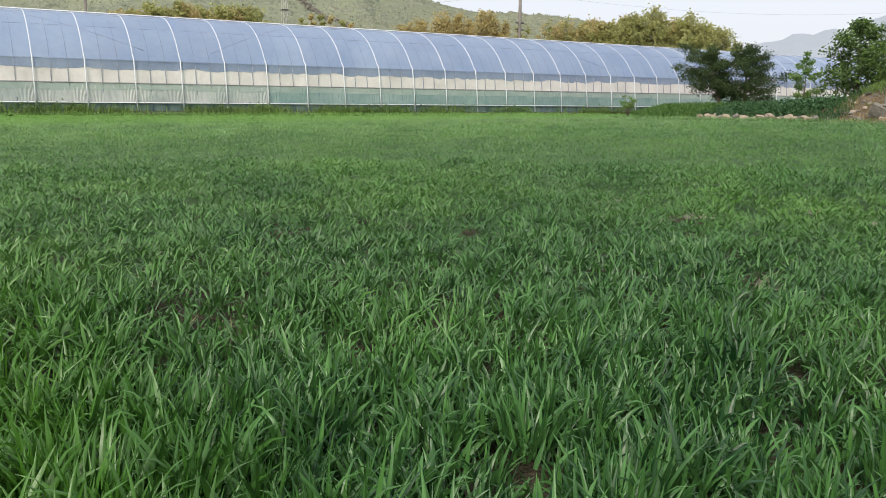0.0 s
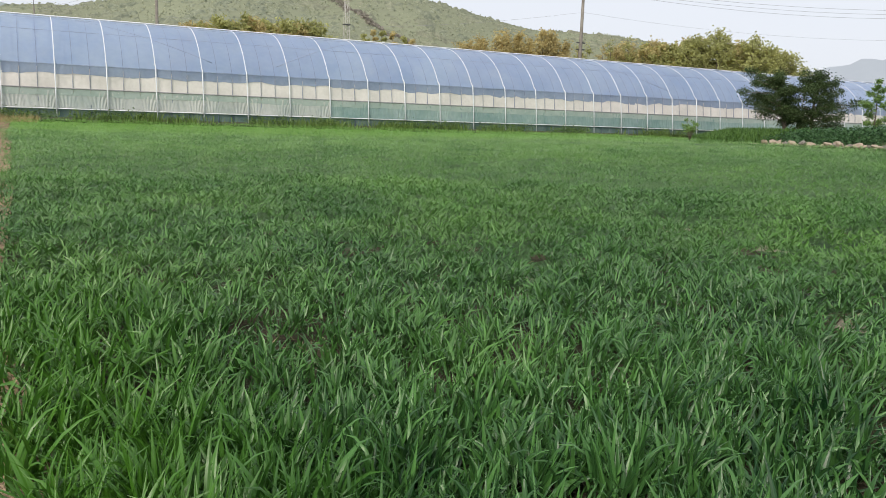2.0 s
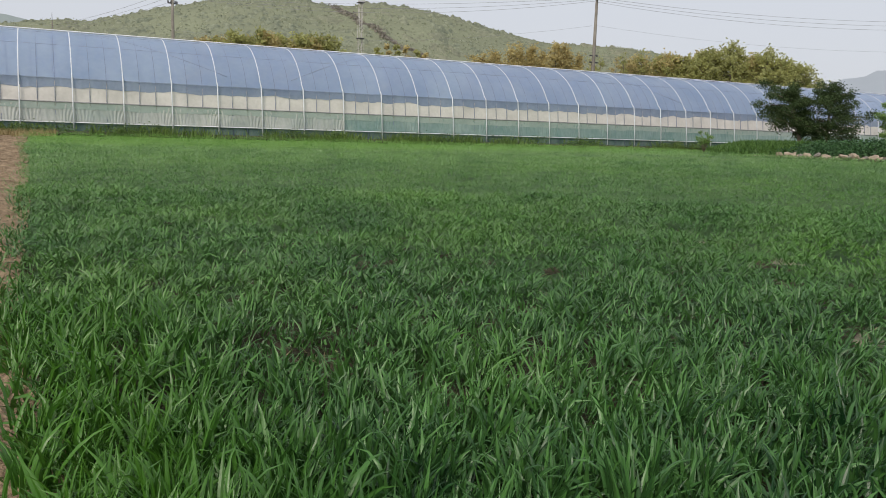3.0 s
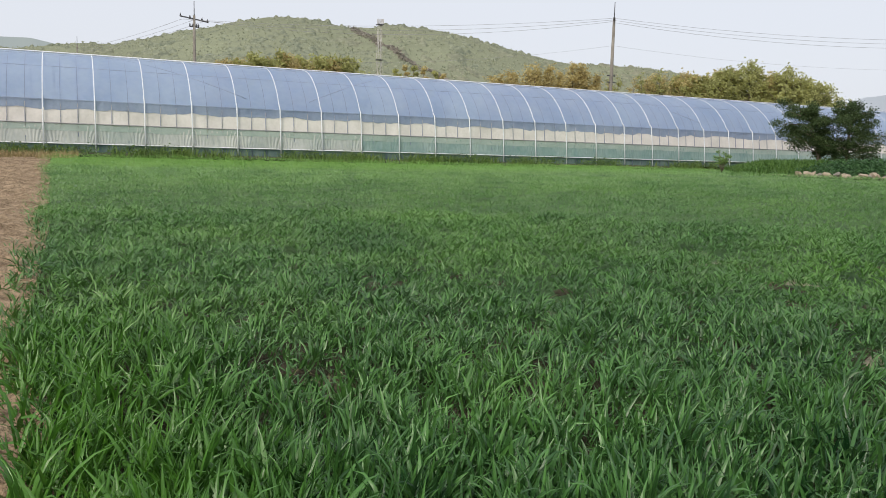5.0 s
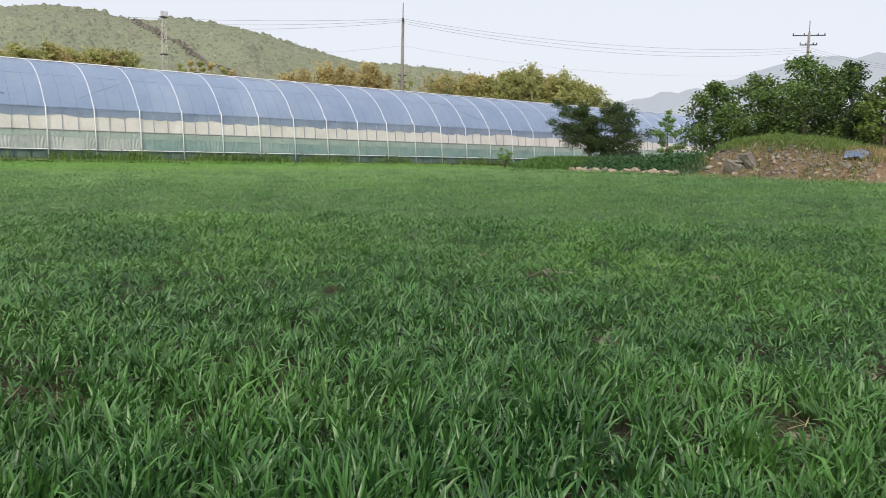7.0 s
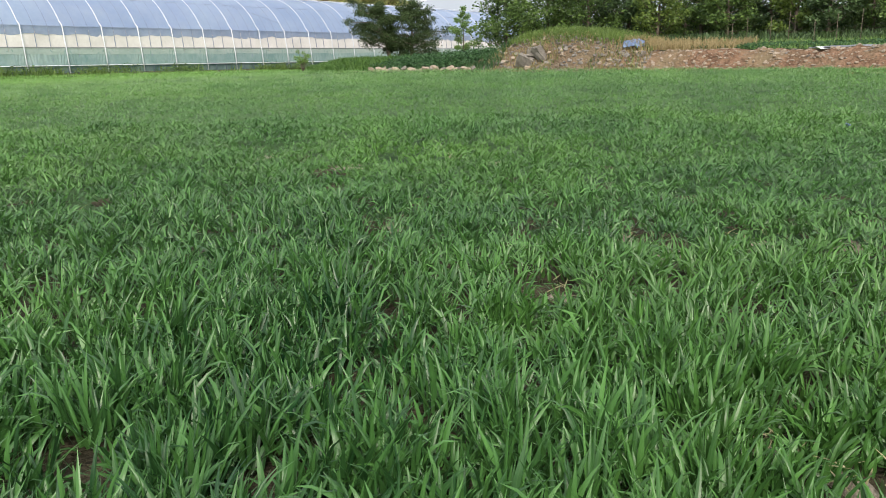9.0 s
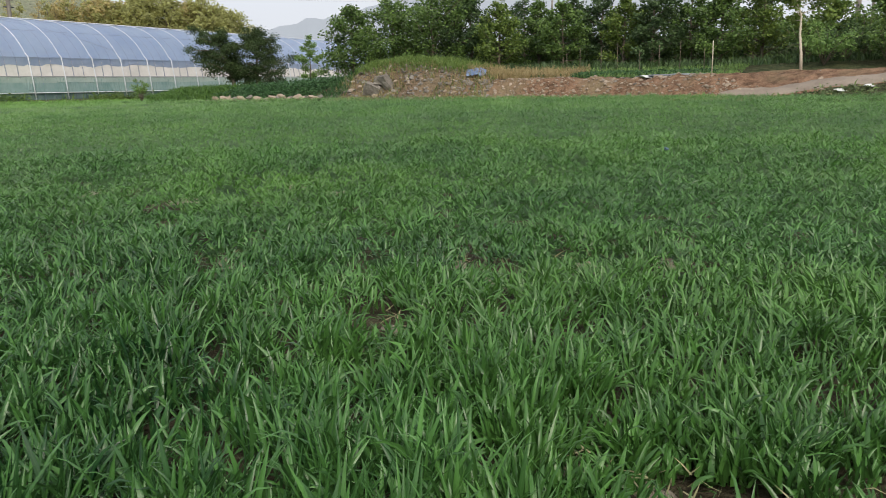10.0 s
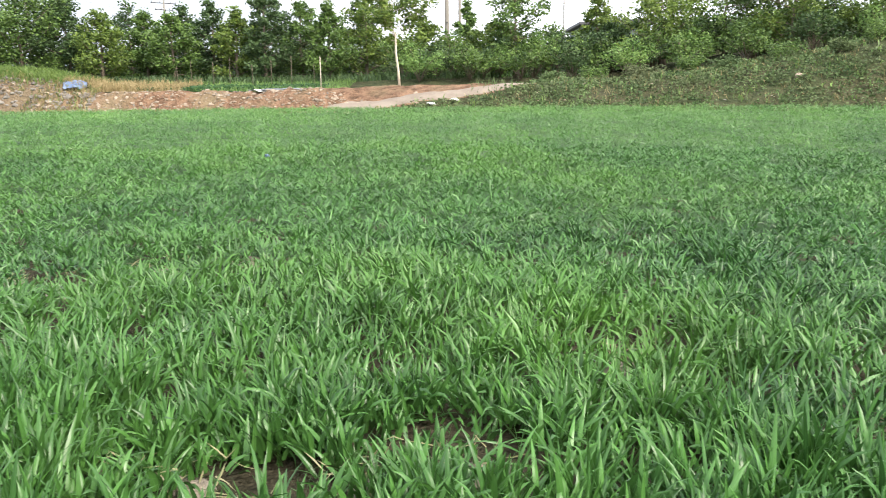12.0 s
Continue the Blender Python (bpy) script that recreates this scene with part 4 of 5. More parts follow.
ok = (x - field_edge(y) < 1.9) & (x - field_edge(y) > 0.15) & (rubbly(x, y, 0.8, 7) > -0.1)
grass("green_weeds", x[ok][::3], y[ok][::3], land(x[ok][::3], y[ok][::3]), 0.24, 0.025, M_LEAF, "green weeds among rubble on the mound", "weeds")
grass("dry_weeds", x[ok], y[ok], land(x[ok], y[ok]), 0.22, 0.018, M_DRY, "dry weeds among rubble on the mound")
# weeds along the greenhouse
x, y = scatter(16000, -8, 62, 36.5, 37.38)
ok = rng.uniform(0, 1, len(x)) < 0.16 + 0.6 * rubbly(x, y * 0, 2.1, 3) + 0.4 * rubbly(x, y * 0, 0.7, 5)
grass("verge_weeds", x[ok], y[ok], x[ok] * 0 - 0.32, 0.52, 0.035, M_GRASS, "weeds along the foot of the greenhouse", "weeds")
x, y = scatter(3000, -8, 60, 36.6, 37.25)
ok = wave(x, y * 0, 7.3, 6) + 0.3 * wave(x, y * 0, 2.1, 2) > -0.1
C = np.repeat(np.stack([x[ok], y[ok], x[ok] * 0 - 0.05], 1), 6, 0)
C += rng.normal(0, 1, C.shape) * np.array([0.12, 0.08, 0.12])
tagged(part("verge_bushes", leaves("verge_bushes", C, 0.09, M_LEAF)), "low leafy weeds along the greenhouse foot", "weeds", kind="stuff")
x, y = scatter(5200, -7.5, 0.2, 34.6, 37.3)
ok = wave(x, y, 1.3, 6) > -0.3
grass("straw_verge", x[ok], y[ok], soil(x[ok], y[ok]) + 0.05, 0.34, 0.022, M_DRY, "dry straw and weeds at the end of the ploughed strip", bend=0.9, sections=2)
# garden bed: light grassy part and dark leafy part
x, y = scatter(46000, 26.6, 38.0, 22.5, 34.5)
k = (x - 27.2) * 0.6 + (y - 27.0)
ok = (x > field_edge(y) + 0.1) & (x < field_edge(y) + 8.0) & (y > 24.4 + 0.3 * (x - 28)) & (y < 34.0)
grass("garden_greens", x[ok], y[ok], land(x[ok], y[ok]) + 0.02 + 0.1 * (wave(x[ok], y[ok], 0.9, 3) > 0), 0.33, 0.038, M_GREENS, "light green leafy crop in a garden bed", "plants", 0.9, 2)
x, y = scatter(2600, 27.6, 32.6, 20.3, 26.2)
ok = (x > field_edge(y) + 0.35 + 0.1 * (26 - y)) & (y < 25.0)
x, y = x[ok], y[ok]
C = np.repeat(np.stack([x, y, land(x, y) + 0.14 + 0.09 * wave(x, y, 0.7, 2)], 1), 9, 0)
C += rng.normal(0, 1, C.shape) * np.array([0.13, 0.13, 0.11])
tagged(part("potato_plants", leaves("potato_plants", C, 0.10, M_POTATO, 0.1, 0.7)), "dark green leafy plants in a garden bed", "plants", kind="stuff")
x, y = scatter(700, 29.6, 31.2, 18.7, 20.4)
grass("reed_clump", x, y, land(x, y), 0.34, 0.03, M_POTATO, "tall dark leaves at the end of the bed", "plants")


def bush(name, x, y, z, r, h, leaf, size, count, label, seed, group="", category="bush"):
    """Several stems with clumps of leaves."""
    g = np.random.default_rng(seed)
    t = thing(name, (x, y, z), label, category, group)
    bars, ends = [], []
    for k in range(11):
        a, q = k * 2.4, g.uniform(0.35, 1)
        e = Vector((math.cos(a) * r * q, math.sin(a) * r * q, h * g.uniform(0.55, 0.95) * (1.1 - 0.4 * q)))
        bars.append(([Vector((0, 0, -0.05)), e * 0.5 + Vector((0, 0, 0.1 * h)), e], [0.011 * h, 0.009 * h, 0.004 * h], 5))
        ends += [tuple(e), tuple(e * 0.62 + Vector((0, 0, 0.05 * h)))]
    for bar in bars:
        part("stem", tubes("stem", [bar], M_BARK), t)
    E_ = np.array(ends)
    k = g.integers(0, len(E_), count)
    d = g.normal(size=(count, 3))
    d /= np.linalg.norm(d, axis=1)[:, None]
    C = E_[k] + d * (g.uniform(0, 1, count) ** 0.5 * 0.34 * r)[:, None] * np.array([1, 1, 0.9])
    part("crown", leaves("crown", C, size, leaf), t)
    return t


bush("verge_bush", 27.1, 27.9, -0.25, 0.36, 1.15, M_LIGHTLEAF, 0.07, 900, "small bright bush at the field corner", 81)
# under-storey behind the bank
for k in range(16, 44):
    y = 11.5 - k * 0.66
    x = 33.6 + 1.3 * math.sin(k * 2.1) - max(0, -y - 4) * 0.32
    bush("undergrowth_bush", x, y, float(land(x, y)), 0.95, 1.5 + 0.5 * (k % 3 == 1), (M_LEAF, M_LIGHTLEAF, M_DARKLEAF, M_LEAF)[k % 4], 0.12, 1300, "tangled green undergrowth below the trees", 100 + k, "undergrowth behind the bank")
n = 19000
y = rng.uniform(-24, 25, n)
x = 42.3 + rng.normal(0, 0.6, n) - np.maximum(0, -y - 5) * 0.35
z = land(x, y) + rng.uniform(0, 1, n) ** 0.9 * (1.75 + 0.5 * wave(y, y * 0.2, 5.0, 3))
tagged(part("thicket", leaves("thicket", np.stack([x, y, z], 1), 0.22, M_DARKLEAF)), "dark green thicket closing the view behind the trees", "hedge", kind="stuff")
x, y = scatter(6000, 28.6, 33.5, 2.8, 11.5)
ok = (x - field_edge(y) > 2.1) & (wave(x, y, 1.6, 4) > -0.4)
grass("shelf_weeds", x[ok], y[ok], land(x[ok], y[ok]), 0.17, 0.022, M_LIGHTLEAF, "low green weeds on the shelf behind the bank", "weeds")
x, y = scatter(9000, 33, 47, -30, 22)
ok = x + np.maximum(0, -y - 5) * 0.35 > 40
grass("rise_grass", x[ok], y[ok], rise(x[ok], y[ok]), 0.55, 0.05, M_GREENS, "rough green grass on the rise behind the trees", bend=0.8, sections=2)
x, y = scatter(7500, 33.0, 38.5, -3, 16)
ok = wave(x, y, 2.6, 4) > -0.5
grass("tree_row_weeds", x[ok], y[ok], land(x[ok], y[ok]), 0.38, 0.035, M_DARKLEAF, "rank green weeds growing under the row of trees", "weeds", bend=0.7, sections=2)
# vines and weeds over the near bank
x, y = scatter(42000, 17, 31, -20, 1.6)
e = x - field_edge(y)
ok = (e > 0.1) & (e < 6) & (rubbly(x, y, 1.5, 8) + 0.6 * rubbly(x, y, 0.5, 3) > np.interp(y, [-14, -7, -4], [-0.5, -0.55, -0.8]) + 0.1 * sm(e, 2.5, 4)) & overgrown(x, y)
x, y = x[ok], y[ok]
C = np.repeat(np.stack([x, y, bank(x, y) + 0.04 + 0.07 * rubbly(x, y, 0.5, 5)], 1), 4, 0)
C += rng.normal(0, 1, C.shape) * np.array([0.14, 0.14, 0.05])
tagged(part("vine_cover", leaves("vine_cover", C, 0.075, M_VINE, 0.1, 0.8)), "trailing vines and weeds over the earth bank", "vines", kind="stuff")
x, y = scatter(5200, 19, 28, -20, -1.5)
ok = (x - field_edge(y) > 1.2) & (wave(x, y, 2.3, 2) > -0.1)
grass("bank_grass", x[ok], y[ok], bank(x[ok], y[ok]), 0.24, 0.02, M_VINE, "rough grass on the overgrown bank")
x, y = scatter(7000, 18, 30, -20, 1.4)
ok = (x - field_edge(y) > 0.2) & (x - field_edge(y) < 5.5) & overgrown(x, y) & (wave(x, y, 1.9, 5) > 0.0)
grass("bank_straw", x[ok], y[ok], bank(x[ok], y[ok]) + 0.03, 0.26, 0.014, M_DRY, "thin dry stems among the vines", bend=1.1, sections=2)
x, y = scatter(6500, 18, 30, -20, 1.4)
ok = (x - field_edge(y) > 0.1) & (x - field_edge(y) < 5.5) & overgrown(x, y) & (wave(x, y, 1.3, 2) > 0.2)
grass("bank_weeds", x[ok], y[ok], bank(x[ok], y[ok]) + 0.02, 0.22, 0.035, M_LIGHTLEAF, "fresh green weeds on the overgrown bank", "weeds", bend=0.9, sections=2)
for k in range(9):
    y = -4.2 - k * 1.35
    x = float(field_edge(y)) + 4.3 + 0.5 * math.sin(k * 1.9)
    bush("bank_shrub", x, y, float(land(x, y)), 0.45 + 0.15 * (k % 3), 0.42 + 0.2 * (k % 2), (M_VINE, M_LEAF)[k % 2], 0.07, 1300, "scrubby shrub growing on the bank", 140 + k, "shrubs on the bank")


# ---- stones and rubbish ----
def rock(name, x, y, size, label, material, seed, group="", stretch=(1, 1, 0.7), sink=0.3, category="stone", z=None):
    r = np.random.default_rng(seed)
    bm = bmesh.new()
    bmesh.ops.create_icosphere(bm, subdivisions=2, radius=0.5)
    tilt = r.uniform(0.55, 1.25, 9)
    cuts = [Vector(r.normal(size=3)).normalized() for _ in range(9)]
    for v in bm.verts:
        d = v.co.normalized()
        k = min(0.5, min(0.27 * q / max(d.dot(c), 0.05) for c, q in zip(cuts, tilt)))
        v.co = d * k * (1 + r.normal(0, 0.03))
    me = bpy.data.meshes.new(name)
    bm.to_mesh(me)
    bm.free()
    me.materials.append(material)
    ob = new(name, me)
    ob.scale = [size * s for s in stretch]
    ob.rotation_euler = (r.uniform(-0.3, 0.3), r.uniform(-0.3, 0.3), r.uniform(0, 6.28))
    zz = float(bank(x, y)) if z is None else z
    ob.location = (x, y, zz + size * stretch[2] * (0.36 - sink * 0.5))
    return tagged(ob, label, category, group)


for k in range(38):
    s = (k + 0.35 * math.sin(k * 3.7)) / 37
    x, y = 27.65 + 2.0 * s + 0.12 * math.sin(k * 5), 24.1 - 4.1 * s
    size = (0.34, 0.46, 0.27, 0.60, 0.36, 0.50, 0.30, 0.42, 0.25)[k % 9]
    rock("edging_stone", x, y, size, "pale tan stone edging the garden bed", M_GREY if k % 5 == 2 else M_STONE, 200 + k, "stones edging the garden bed", z=float(soil(x, y)) + 0.16, stretch=(1.2, 0.8, 0.7))
me = patch("sandy_edge", 26.9, 30.3, 19.4, 24.8, 0.12, lambda X, Y: soil(X, Y) + 0.17 + 0.03 * wave(X, Y, 0.4, 2), M_PALESOIL, lambda X, Y: np.abs((X - 27.6) * 0.899 + (Y - 24.1) * 0.438) < 0.30 + 0.1 * wave(X, Y, 0.8, 1))
tagged(part("sandy_edge", me), "sandy soil under the stones of the bed", "soil", kind="structure")


def broken_slab(x, y, size, turn, seed):
    """A cracked block of concrete with uneven, chipped edges."""
    r = np.random.default_rng(seed)
    bm = bmesh.new()
    bmesh.ops.create_cube(bm, size=1)
    bmesh.ops.subdivide_edges(bm, edges=bm.edges[:], cuts=2, use_grid_fill=True)
    for v in bm.verts:
        v.co = Vector([c * d for c, d in zip(v.co, size)]) + Vector(r.normal(0, 0.022, 3))
        v.co.x += 0.22 * v.co.z * math.sin(seed)
    bmesh.ops.bevel(bm, geom=[e for e in bm.edges if e.calc_face_angle(0) > 0.9], offset=0.02, segments=1, affect="EDGES")
    me = bpy.data.meshes.new("broken_slab")
    bm.to_mesh(me)
    bm.free()
    me.materials.append(M_GREY)
    ob = new("broken_slab", me)
    ob.location, ob.rotation_euler = (x, y, float(bank(x, y)) + 0.3 * size[2]), turn
    return tagged(ob, "grey broken slab leaning in the rubble mound", "slab", "broken slabs")


broken_slab(29.35, 17.15, (0.22, 0.62, 0.62), (0.5, -0.45, 0.2), 230)
broken_slab(29.42, 16.45, (0.26, 0.40, 0.78), (-0.22, -0.3, -0.35), 231)
broken_slab(29.6, 16.8, (0.5, 0.7, 0.28), (0.1, 0.2, 0.6), 232)
g = np.random.default_rng(5)
for k in range(165):
    y = g.uniform(11.6, 19.6)
    x = float(field_edge(y)) + g.uniform(0.25, 1.5)
    rock("rubble_stone", x, y, 0.07 + 0.33 * g.uniform(0, 1) ** 2.8, "loose rubble stone on the earth mound", (M_STONE, M_GREY, M_STONE)[k % 3], 240 + k, "rubble on the mound", sink=0.62)
for k in range(130):
    y = g.uniform(2.6, 11.8)
    x = float(field_edge(y)) + g.uniform(0.2, 1.5)
    rock("rubble_stone", x, y, 0.07 + 0.16 * g.uniform(0, 1) ** 2, "pale rubble stone in the earth bank", M_STONE if k % 4 else M_GREY, 700 + k, "rubble in the bank", sink=0.6)


def gravel(name, n, y0, y1, reach, size, material, label):
    """Small stones pressed into the bank, past counting: low, uneven lumps joined into one mesh."""
    bm = bmesh.new()
    bmesh.ops.create_icosphere(bm, subdivisions=1, radius=1)
    unit = np.array([v.co[:] for v in bm.verts])
    tri = np.array([[v.index for v in f.verts] for f in bm.faces])
    bm.free()
    y = g.uniform(y0, y1, n)
    x = field_edge(y) + reach * g.uniform(0.08, 1, n)
    r = size * (0.35 + g.uniform(0, 1, n) ** 3)
    V = unit[None] * g.uniform(0.6, 1.25, (n, len(unit), 1)) * r[:, None, None] * np.array([1, 1.2, 0.7]) + np.stack([x, y, bank(x, y)], 1)[:, None]
    F = (np.arange(n) * len(unit))[:, None, None] + tri[None]
    return tagged(part(name, mesh_from(name, V.reshape(-1, 3), F.reshape(-1, 3), material)), label, "gravel", kind="stuff")


gravel("loose_gravel", 900, 11.5, 19.7, 1.9, 0.09, M_GREY, "grey broken gravel over the rubble mound")
gravel("bank_gravel", 900, 1.5, 11.8, 1.6, 0.06, M_STONE, "pale gravel in the red-brown earth bank")
for k in range(34):
    y = g.uniform(-14, 0.8)
    x = float(field_edge(y)) + g.uniform(0.5, 3.6)
    rock("bank_stone", x, y, 0.10 + 0.22 * g.uniform(0, 1) ** 2, "pale stone showing through the weeds of the bank", M_STONE if k % 3 else M_GREY, 900 + k, "stones on the overgrown bank", sink=0.75)
for k in range(8):
    y = g.uniform(18.0, 19.8)
    x = float(field_edge(y)) + g.uniform(0.5, 2.6)
    rock("concrete_chunk", x, y, g.uniform(0.2, 0.5), "grey concrete chunk dumped on the mound", M_GREY, 360 + k, "dumped concrete", stretch=(1, 0.8, 0.5))

for k in range(26):
    y = g.uniform(18.6, 20.2)
    x = float(field_edge(y)) + g.uniform(0.6, 3.2)
    rock("rubbish_lump", x, y, g.uniform(0.12, 0.38), "dark piece of rubbish dumped beside the mound", (M_IRON, M_GREY, M_SHEET, M_BARK, M_WHITEBAG)[k % 5], 500 + k, "dumped rubbish", stretch=(1.2, 0.8, 0.5), sink=0.1, category="rubbish")


def crumpled(name, x, y, w, d, h, material, label, category, seed, tilt=-0.25):
    """A crumpled sheet lying on the ground."""
    me = patch(name, -w / 2, w / 2, -d / 2, d / 2, min(w, d) / 14, lambda X, Y: h * (0.35 + 0.5 * np.cos(X / w * 2.6) * np.cos(Y / d * 2.6) + 0.25 * wave(X, Y, w * 0.5, seed) + 0.12 * wave(X, Y, w * 0.2, seed + 2)), material)
    ob = part(name, me)
    ob.modifiers.new("thick", "SOLIDIFY").thickness = 0.01
    ob.location = (x, y, float(bank(x, y)) + 0.02)
    ob.rotation_euler = (0, tilt, 0.2 * seed)
    return tagged(ob, label, category)


crumpled("tarpaulin", 29.7, 12.55, 0.9, 0.78, 0.27, M_TARP, "crumpled blue tarpaulin on the mound", "tarpaulin", 2)
crumpled("mulch_film", 28.6, 4.6, 1.3, 2.6, 0.10, M_SHEET, "grey plastic mulch film lying on the bank", "plastic sheet", 3, 0.0)
crumpled("plastic_bag", 27.6, 5.3, 0.3, 0.6, 0.04, M_WHITEBAG, "crumpled white plastic on the bank", "plastic sheet", 4)
crumpled("plastic_bag", 24.85, -0.35, 0.22, 0.34, 0.07, M_WHITEBAG, "crumpled white plastic among the weeds", "plastic sheet", 5)
crumpled("plastic_bag", 25.0, -1.05, 0.2, 0.4, 0.07, M_WHITEBAG, "crumpled white plastic among the weeds", "plastic sheet", 6)
# low vegetable bed behind the bank
x, y = scatter(1500, 29.2, 31.2, 3.6, 10.2)
C = np.repeat(np.stack([x, y, land(x, y) + 0.08], 1), 4, 0) + rng.normal(0, 0.06, (len(x) * 4, 3)) * np.array([1.5, 1.5, 0.7])
tagged(part("vegetable_rows", leaves("vegetable_rows", C, 0.08, M_POTATO, 0.1, 0.7)), "low green vegetables on the shelf behind the bank", "plants", kind="stuff")


def stake(name, x, y, h, r, label, lean=0.0, material=None):
    z = float(land(x, y))
    ob = part(name, tubes(name, [([(0, 0, -0.08), (lean * 0.5, 0, h * 0.5), (lean, 0, h)], [r, r * 0.95, r * 0.85], 7)], material or M_PALEBARK))
    ob.location = (x, y, z)
    return tagged(ob, label, "stake", "stakes behind the bank")


stake("stake", 28.0, 3.45, 1.08, 0.017, "pale wooden stake on the bank")
for k, (x, y) in enumerate(((31.4, 9.4), (31.6, 8.1), (31.7, 7.5), (31.6, 6.6), (31.7, 5.9), (31.5, 5.1), (31.3, 4.2), (31.8, 9.0))):
    stake("stake", x, y, 0.85 + 0.15 * (k % 3), 0.011, "thin weathered wooden garden stake", 0.06 * ((k % 3) - 1), M_BARK)


# ---- poles, wires and masts ----
def utility_pole(x, y, top, arms, label, base=-0.4, r=0.17, turn=0.0, spike=1.4):
    t = thing("utility_pole", (x, y, base), label, "utility pole", "utility poles")
    h = top - base - spike
    part("shaft", tubes("shaft", [([(0, 0, 0), (0, 0, h * 0.5), (0, 0, h)], [r * 1.15, r, r * 0.72], 9)], M_CONCRETE), t)
    part("spike", tubes("spike", [([(0, 0, h - 0.3), (0, 0, h + spike)], [0.05, 0.035], 6)], M_IRON), t)
    c, s = math.cos(turn), math.sin(turn)
    for drop, half, tilt in arms:
        z = h - drop
        arm = part("crossarm", tubes("crossarm", [([(-half * c, -half * s, z + tilt), (half * c, half * s, z - tilt)], 0.07, 5)], M_IRON), t)
        for q in (-0.95, -0.3, 0.55, 0.95):
            p = (half * c * q, half * s * q, z - tilt * q)
            part("insulator", tubes("insulator", [([p, (p[0], p[1], p[2] + 0.14), (p[0], p[1], p[2] + 0.3)], [0.05, 0.08, 0.03], 6)], M_IRON), arm)
    for drop in (5.2, 5.8):
        part("bracket", tubes("bracket", [([(-0.45, 0, h - drop), (0.45, 0, h - drop)], 0.06, 5)], M_IRON), t)
    return t


utility_pole(45.2, 61.05, 14.3, [(0.25, 0.45, 0.0)], "grey concrete utility pole behind the greenhouse", turn=0.9)
utility_pole(11.55, 85.2, 14.6, [(0.35, 1.55, 0.12), (1.1, 0.5, 0.0)], "concrete utility pole with crossarms and wires", turn=0.35)
utility_pole(98.6, 49.05, 17.8, [(0.35, 1.9, 0.0), (1.5, 1.0, 0.0)], "concrete utility pole above the trees", turn=-0.9, r=0.2)
utility_pole(142.4, 47.6, 18.5, [(0.5, 2.2, 0.0), (1.6, 1.6, 0.0)], "far concrete utility pole above the trees", turn=-0.9, r=0.2)
utility_pole(60.65, -0.9, 12.0, [(0.3, 0.8, 0.0)], "utility pole standing among the trees", turn=1.2)
utility_pole(1.4, 150, 17.8, [(2.2, 2.2, 0.0)], "far utility pole before the hill", turn=0.1, r=0.15)


def wire(a, b, sag, r=0.015):
    a, b = Vector(a), Vector(b)
    pts = [a.lerp(b, k / 20) - Vector((0, 0, sag * 4 * (k / 20) * (1 - k / 20))) for k in range(21)]
    return tagged(part("power_line", tubes("power_line", [(pts, r, 4)], M_WIRE)), "thin overhead power line", "wire", "power lines")


for d in (0.0, 0.28, 0.56):
    wire((45.2, 61.05, 12.85 - d * 0.5), (11.55 - 1.2 + d * 4, 85.2, 12.75), 0.7 + d)
    wire((45.2, 61.05, 12.85 - d * 0.7), (98.6, 49.05, 14.6 - d), 1.2 + d * 0.6)
    wire((98.6, 49.05, 14.6 - d), (142.4, 47.6, 15.6 - d), 0.8)
    wire((11.55 - 1.2 + d * 4, 85.2, 12.75), (1.4 - 1.6 + d * 5, 150, 15.5), 0.5)
wire((45.2, 61.05, 10.4), (98.6, 49.05, 11.6), 1.4, 0.009)
wire((45.2, 61.05, 10.4), (11.55, 85.2, 9.5), 1.2, 0.009)


def lattice_mast(x, y, base, height, w):
    t = thing("radio_mast", (x, y, base), "slim lattice radio mast on the hillside", "mast")
    bars = []
    for sx, sy in ((-1, -1), (1, -1), (1, 1), (-1, 1)):
        part("leg", tubes("leg", [([(sx * w, sy * w, 0), (sx * w * 0.4, sy * w * 0.4, height)], 0.10, 4)], M_MAST), t)
    for k in range(9):
        z0, z1 = height * k / 9, height * (k + 1) / 9
        w0, w1 = w * (1 - 0.6 * k / 9), w * (1 - 0.6 * (k + 1) / 9)
        bars += [([(-w0, -w0, z0), (w1, -w1, z1)], 0.06, 4), ([(w0, -w0, z0), (-w1, -w1, z1)], 0.06, 4), ([(-w1, -w1, z1), (w1, -w1, z1)], 0.06, 4)]
    for bar in bars:
        part("brace", tubes("brace", [bar], M_MAST), t)
    for z in (height * 0.45, height * 0.7, height):
        deck = part("platform", boxes("platform", [((0, 0, z), (w * 1.7, w * 1.7, 0.35))], M_IRON, 0.05), t)
    for k in range(6):
        part("antenna", boxes("antenna", [((-w * 0.8 + k * w * 0.32, -w * 0.5, height + 1.0), (0.28, 0.28, 2.2))], M_MAST, 0.04), deck)
    return t


lattice_mast(114.4, 309.5, 4.0, 46.5, 1.5)

